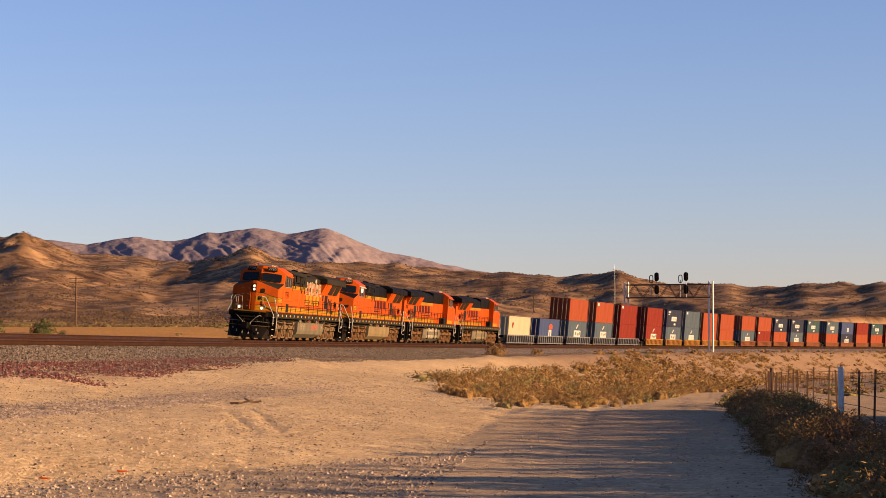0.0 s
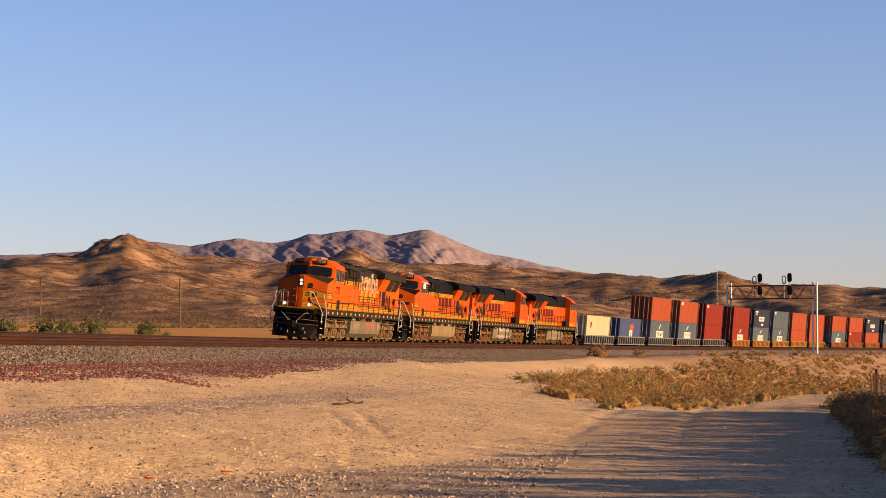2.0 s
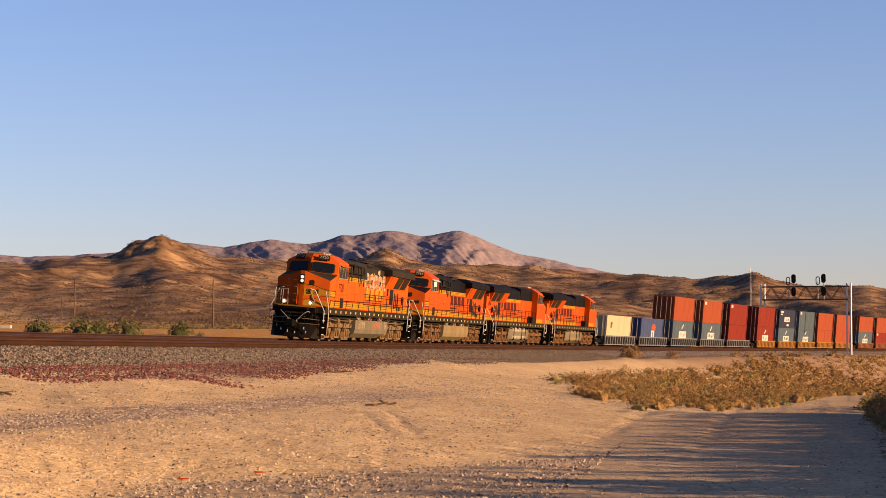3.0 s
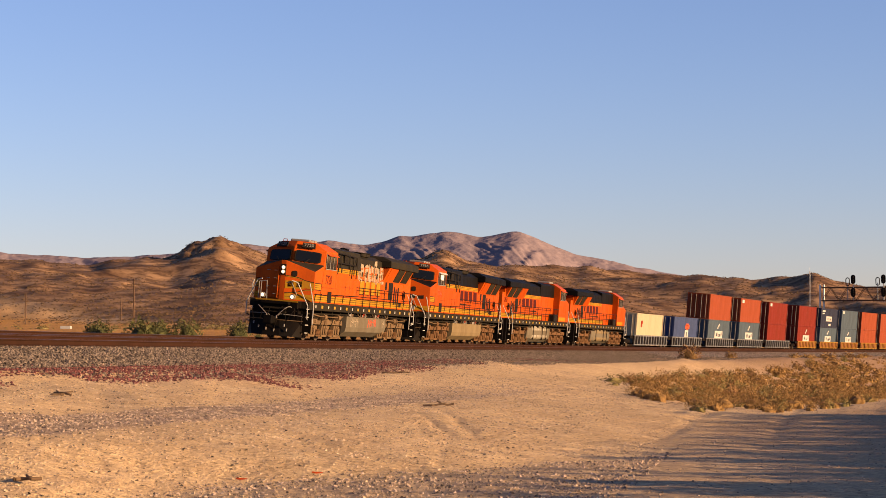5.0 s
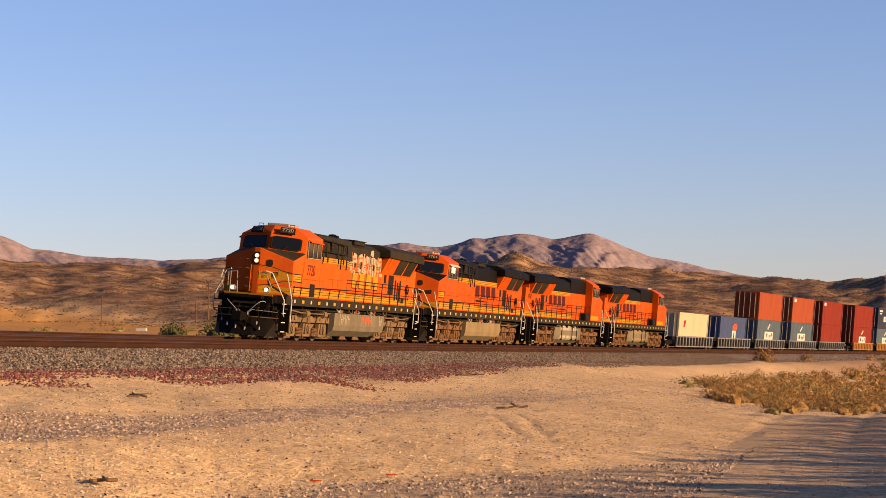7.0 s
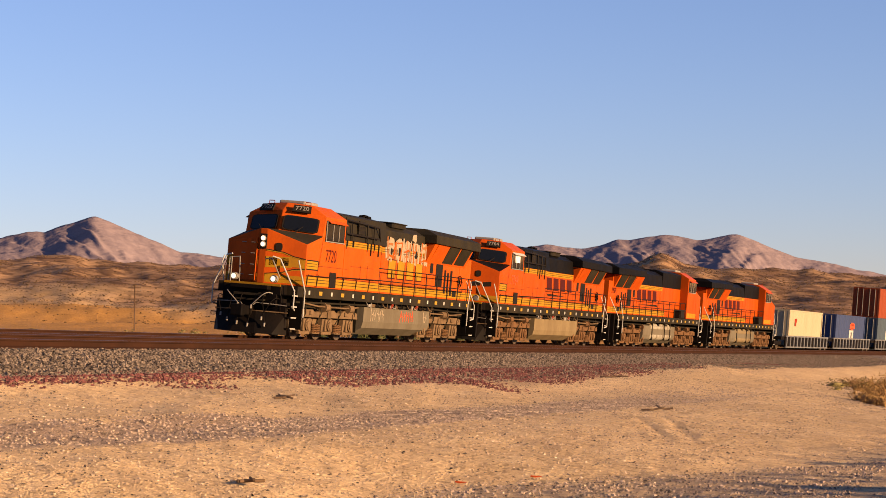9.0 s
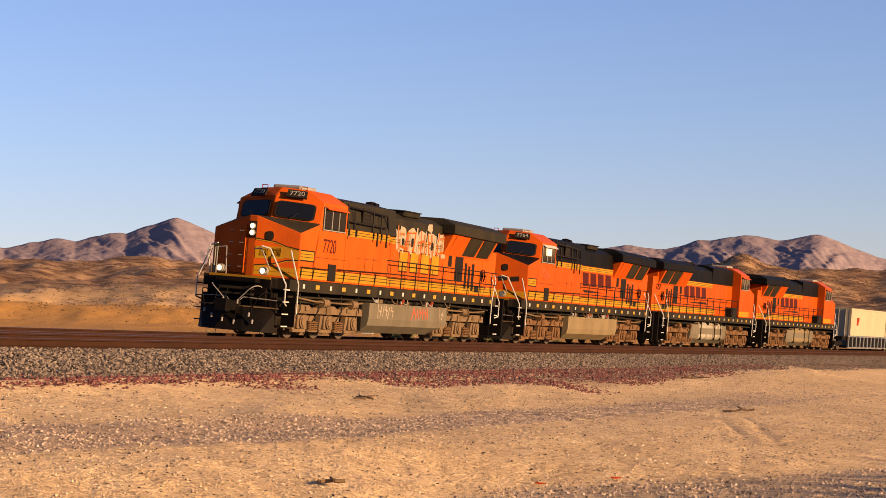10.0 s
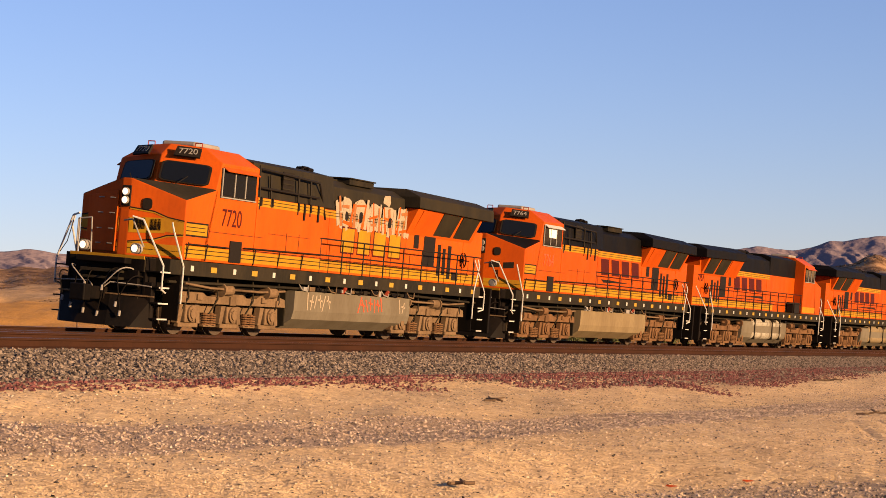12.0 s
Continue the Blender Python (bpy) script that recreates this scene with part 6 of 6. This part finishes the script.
# a thicket further off, whose long shadow lies across the road
for k in range(83):
    s = -4 + k * 0.6 + RNG.uniform(-0.3, 0.3)
    x, y = off_line(s, 33.6 + 0.02 * s + RNG.uniform(-0.6, 0.6))
    bush(x, y, RNG.uniform(2.5, 3.2), RNG.uniform(3.4, 4.5), 0, k % 3, "tall dark desert shrub in the thicket by the road", "thicket by the road")
# shrubs beyond the tracks and on the ballast edge
for yaw, d, a, tone in ((15.05, 186, 1.95, 0), (13.8, 182, 2.2, 0), (13.35, 205, 1.7, 0), (12.57, 205, 1.9, 1), (11.13, 215, 1.7, 1), (12.95, 190, 0.9, 1), (10.6, 205, 0.7, 1)):
    x, y = polar(yaw, d)
    ob = bush(x, y, a * 1.6, a * 1.6, 0, int(d) % 3, "round dull green creosote shrub beyond the tracks", "shrubs beyond the tracks")
    ob.material_slots[0].link = "OBJECT"
    ob.material_slots[0].material = M_GREENBUSH
for s, q, a, tone in ((150, 9.9, 1.5, 0), (146, 10.6, 1.0, 2), (170, 10.2, 0.9, 2)):
    x, y = off_line(s, q)
    bush(x, y, a * 1.2, a * 1.25, tone, 1, TONES[tone] + " at the ballast's edge", "shrubs at the ballast's edge")


def strew(name, label, temps, material, n, s_range, q_range, size, keep=None, squash=0.8, sink=0.0):
    s = RNG.uniform(*s_range, n)
    q = RNG.uniform(*q_range, n)
    if keep is not None:
        ok = keep(s, q, RNG.uniform(0, 1, n))
        s, q = s[ok], q[ok]
    th = np.interp(s, TS, TH)
    x, y = np.interp(s, TS, TX) + np.sin(th) * q, np.interp(s, TS, TY) - np.cos(th) * q
    z = ground_height(x, y)[0]
    sz = size[0] + (size[1] - size[0]) * RNG.uniform(0, 1, len(x)) ** 2.2
    rows = np.stack([x, y, z + sink * sz, RNG.uniform(0, 6.28, len(x)), sz, sz * squash * RNG.uniform(0.7, 1.3, len(x))], -1)
    ob = scattered(name, temps, rows, material)
    return tagged(ob, label, name.replace("_", " "))


TUFTS = [shrub_mesh(60 + k, 400, 0, 0.05, 0.2, 0.27, 0.95) for k in range(6)]
MID_TUFTS = [shrub_mesh(70 + k, 150, 0, 0.085, 0.2, 0.28, 0.95) for k in range(5)]
THIN_TUFTS = [shrub_mesh(80 + k, 42, 0, 0.14, 0.2, 0.3, 0.8, 1) for k in range(5)]
brush_top = lambda s: np.interp(s, [40, 95, 165, 210], [17.0, 16.6, 15.4, 13.0]) + 0.5 * np.sin(s * 0.31)
in_brush = lambda s, q: (q > brush_top(s)) & (q < slope_foot(s) - 0.2) & (s > 45 + 4.2 * (22 - q))
patch = lambda s, q, r: in_brush(s, q) & (r < 0.15 + 0.85 * value_noise(s * 0.14, q * 0.5, 5))
strew("dry_brush", "straw-coloured dry brush covering the embankment slope", TUFTS, M_BRUSH, 800, (40, 105), (13.5, 27), (0.45, 1.2), patch, 0.95)
strew("dry_brush", "straw-coloured dry brush further along the slope", MID_TUFTS, M_BRUSH, 900, (100, 200), (12.2, 27), (0.6, 1.5), patch, 0.9)
strew("sage_brush", "grey-green sage tufts among the dry brush", MID_TUFTS, M_SAGE, 520, (42, 230), (11.5, 26.5), (0.5, 1.3), patch, 0.8)
strew("dark_brush", "dark brown brush tufts on the embankment slope", MID_TUFTS, M_DARKBUSH, 300, (44, 300), (9.9, 26.5), (0.5, 1.2), lambda s, q, r: in_brush(s, q) & (r < 1.2 * value_noise(s * 0.1, q * 0.4, 15)), 0.8)
strew("dry_brush", "straw-coloured dry brush along the embankment", THIN_TUFTS, M_BRUSH, 1100, (150, 330), (9.8, 26), (0.6, 1.7), lambda s, q, r: (q > brush_top(s)) & (r < 1.25 * value_noise(s * 0.08, q * 0.3, 16) - 0.1), 0.9)
strew("desert_scrub", "scattered low scrub on the flat by the fence", THIN_TUFTS, M_BRUSH, 650, (60, 480), (29, 95), (0.7, 1.9), lambda s, q, r: r < 0.25 + 0.75 * value_noise(s * 0.05, q * 0.08, 9), 0.7)
strew("desert_scrub", "grey-green scattered scrub on the flat by the fence", THIN_TUFTS, M_SAGE, 450, (70, 520), (31, 120), (0.7, 2.0), None, 0.6)
strew("embankment_scrub", "thin scrub on the far embankment", THIN_TUFTS, M_BRUSH, 900, (200, 560), (9.8, 26), (0.7, 2.2), lambda s, q, r: r < value_noise(s * 0.04, q * 0.3, 4) * 1.4, 0.7)


def far_scrub():
    n = 110000
    d = 330 + 1000 * RNG.uniform(0, 1, n) ** 1.7
    yaw = RNG.uniform(-15, 33, n)
    a = np.radians(yaw)
    x, y = -np.sin(a) * d, np.cos(a) * d
    thick = fbm(x * 0.012 + 3, y * 0.004, 4, 71)
    ok = (thick > RNG.uniform(0.3, 0.66, n)) & (d > plain_reach(yaw) * RNG.uniform(0.75, 1.1, n))
    x, y, d = x[ok], y[ok], d[ok]
    z = ground_height(x, y)[0]
    s = RNG.uniform(0.3, 0.85, len(x)) * (0.5 + d / 2400)
    scattered("hillside_scrub", CLODS, np.stack([x, y, z, RNG.uniform(0, 6.28, len(x)), s * 1.6, s * 0.75], -1), M_SCRUB)["label"] = "dark scrub dotted over the desert hills"
    n = 2600
    d = RNG.uniform(190, 420, n)
    yaw = RNG.uniform(-13, 32, n)
    a = np.radians(yaw)
    x, y = -np.sin(a) * d, np.cos(a) * d
    q = line_coords(x, y)[1]
    ok = (q < -14) & (RNG.uniform(0, 1, n) < 0.06 + 0.94 * smooth(d, plain_reach(yaw) * 0.7, plain_reach(yaw)))
    x, y = x[ok], y[ok]
    s = RNG.uniform(0.4, 1.5, len(x))
    scattered("plain_scrub", THIN_TUFTS, np.stack([x, y, ground_height(x, y)[0], RNG.uniform(0, 6.28, len(x)), s * 1.4, s * 0.75], -1), M_SAGE)["label"] = "grey-green scrub on the plain below the hills"


far_scrub()

# ---- loose stone: ballast shoulder, its red foot, gravel and pebbles ----


def ballast_stones(name, label, n, s_range, q_range, size, material):
    s, q = RNG.uniform(*s_range, n), RNG.uniform(*q_range, n)
    bq = np.array([b[0] for b in BED[3:9]])
    bu = np.array([b[1] for b in BED[3:9]])
    up = np.interp(q, bq, bu)
    x, y, z = on_line(s, q, up)
    z = np.where(q > 8.7, np.maximum(z, ground_height(x, y)[0]), z)
    sz = RNG.uniform(*size, n)
    ob = scattered(name, ROCKS, np.stack([x, y, z + sz * 0.1, RNG.uniform(0, 6.28, n), sz, sz * RNG.uniform(0.5, 0.9, n)], -1), material)
    return tagged(ob, label, "ballast")


ballast_stones("ballast_stones", "loose grey ballast stones on the track shoulder", 46000, (-5, 62), (5.3, 8.9), (0.045, 0.115), M_BALLAST_STONE)
ballast_stones("ballast_stones", "loose grey ballast stones on the track shoulder", 16000, (62, 150), (5.3, 8.9), (0.05, 0.11), M_BALLAST_STONE)
ballast_stones("red_ballast_stones", "red-brown stones along the ballast's foot", 16000, (-5, 100), (8.4, 9.75), (0.03, 0.09), M_BALLAST_RED)
strew("red_ballast_stones", "red-brown stones strayed from the ballast's foot", ROCKS, M_BALLAST_RED, 60000, (-5, 100), (9.3, 13.0), (0.025, 0.1), lambda s, q, r: r < 2.4 * value_noise(s * 0.3, q * 0.5, 14) - 0.6 - 0.5 * (q - 9.3) - 0.9 * (1 - smooth(s, 16, 26)) * smooth(q, 9.9, 10.4) + 1.0 * smooth(s, 26, 42) * (1 - 0.6 * smooth(s, 56, 75)), 0.8, 0.05)
foot_edge = lambda s: np.interp(s, [30, 45, 60, 95, 180, 260], [9.6, 11.4, 12.4, 12.5, 11.4, 10.5])
strew("ballast_stones", "grey ballast spilled over the embankment's shoulder", ROCKS, M_BALLAST_STONE, 30000, (30, 130), (9.2, 12.9), (0.04, 0.11), lambda s, q, r: q < foot_edge(s) + 0.7 * (r - 0.5), 0.7, 0.02)
strew("ballast_stones", "grey ballast spilled over the far embankment's shoulder", ROCKS, M_BALLAST_STONE, 12000, (130, 260), (9.2, 12.9), (0.07, 0.17), lambda s, q, r: q < foot_edge(s) + 0.7 * (r - 0.5), 0.7, 0.02)
strew("gravel", "loose grey gravel on the service way", ROCKS, M_GRAVEL, 110000, (-2, 60), (11.2, 17.8), (0.02, 0.058), lambda s, q, r: r < (0.55 + 0.45 * value_noise(s * 0.5, q * 1.1, 2)) * (1 - smooth(s, 35, 60)) * smooth(q - way_shift(s), 13.8, 14.2) * (1 - smooth(q - way_shift(s), 16.1, 16.6)), 0.68, 0.05)
strew("gravel", "loose grey gravel along the road's edge", ROCKS, M_GRAVEL, 42000, (-2, 45), (17.6, 23.0), (0.02, 0.062), lambda s, q, r: (q > bank_foot(s) - 0.3 + 0.8 * smooth(s, 15, 24)) & (r < (0.35 + 0.65 * value_noise(s * 0.4, q * 1.0, 32)) * (1 - smooth(s, 25, 45))), 0.68, 0.05)
strew("gravel", "fine sandy gravel lying over the bank", ROCKS, M_PEBBLE, 46000, (-2, 46), (14.0, 22.5), (0.014, 0.044), lambda s, q, r: (q < bank_foot(s) + 0.5) & (q > 16.3 + way_shift(s)) & (r < 0.35 + 0.9 * value_noise(s * 0.35, q * 0.8, 16)), 0.68, 0.05)
strew("pebbles", "pale pebbles scattered over the sand", ROCKS, M_PEBBLE, 62000, (-2, 75), (9.3, 20.5), (0.014, 0.052), lambda s, q, r: r < 0.25 + value_noise(s * 0.4, q * 0.9, 6), 0.68, 0.05)
strew("pebbles", "pale pebbles scattered over the dirt road", ROCKS, M_GRAVEL, 16000, (5, 80), (19.0, 27.5), (0.01, 0.04), None, 0.68, 0.05)
strew("dark_stones", "dark stones scattered over the sand", ROCKS, M_BALLAST_STONE, 24000, (-2, 70), (9.3, 21.0), (0.015, 0.055), lambda s, q, r: r < 0.2 + value_noise(s * 0.4, q * 0.9, 26), 0.68, 0.05)


# ---- small things on the sand ----
bx, by = polar(15.9, 350)
bz = ground_z(bx, by)
block = hull([(bx - 0.9 + a * 1.8, by - 0.4 + b * 0.8, bz - 0.1 + c * 0.6) for a in (0, 1) for b in (0, 1) for c in (0, 1)], 0.05)
tagged(part("concrete_block", block, M_WHITE), "pale concrete block lying on the plain", "concrete block")

def fallen_branch(yaw, d, length, turn):
    x, y = polar(yaw, d)
    z = ground_z(x, y)
    rng = random.Random(int(d * 10))
    pts = [Vector((x + math.cos(turn) * k * length / 5 + rng.uniform(-0.04, 0.04), y + math.sin(turn) * k * length / 5 + rng.uniform(-0.04, 0.04), z + 0.02 + rng.uniform(0, 0.04))) for k in range(6)]
    bm = bmesh.new()
    for a, b in zip(pts, pts[1:]):
        rod(bm, a, b, 0.02, 6)
    rod(bm, pts[2], pts[2] + Vector((0.35, 0.25, 0.06)) * length, 0.015, 5)
    rod(bm, pts[3], pts[3] + Vector((-0.2, 0.35, 0.08)) * length, 0.015, 5)
    return tagged(part("fallen_branch", bm, M_TWIG), "dead fallen branch lying on the sand", "branch", "dead branches on the sand")


for yaw, d, ln, turn in ((17.36, 21.65, 0.28, 0.3), (15.78, 36.8, 0.42, 2.6), (5.95, 41.2, 0.6, 0.2), (16.3, 36.2, 0.25, 0.4), (7.1, 60.5, 0.8, 0.1), (3.4, 82.0, 1.4, 2.8)):
    fallen_branch(yaw, d, ln, turn)
M_FLAG = plain("faded_orange_tape", (0.6, 0.10, 0.03), 0.7)
for yaw, d in ((11.06, 24.95), (8.95, 25.8)):
    x, y = polar(yaw, d)
    z = ground_z(x, y)
    tape = hull([(x - 0.06, y, z + 0.01), (x + 0.09, y + 0.01, z + 0.01), (x - 0.05, y - 0.03, z + 0.03), (x + 0.08, y - 0.02, z + 0.02), (x, y, z)])
    tagged(part("marking_tape", tape, M_FLAG), "scrap of faded orange marking tape on the ground", "tape", "scraps of orange tape")


def motions():
    times = [k * 0.5 for k in range(25)]
    for ob, u, half, flip in MOVERS:
        lift = ob.get("lift", 0.0)
        walk(ob, [(t, vehicle_pose(train_s(t) + u, half, flip) @ pose(0, 0, lift)) for t in times])
    turned = {ob: flip for ob, u, half, flip in MOVERS}
    for w, x, r, sense in WHEELS:
        d = -1 if turned[w.parent] else 1
        rows = []
        for k in range(181):
            t = k / 15
            rows.append((t, pose(x, 0, r, 0, d * math.degrees((train_s(0) - train_s(t)) / r), 0)))
        walk(w, rows)


motions()
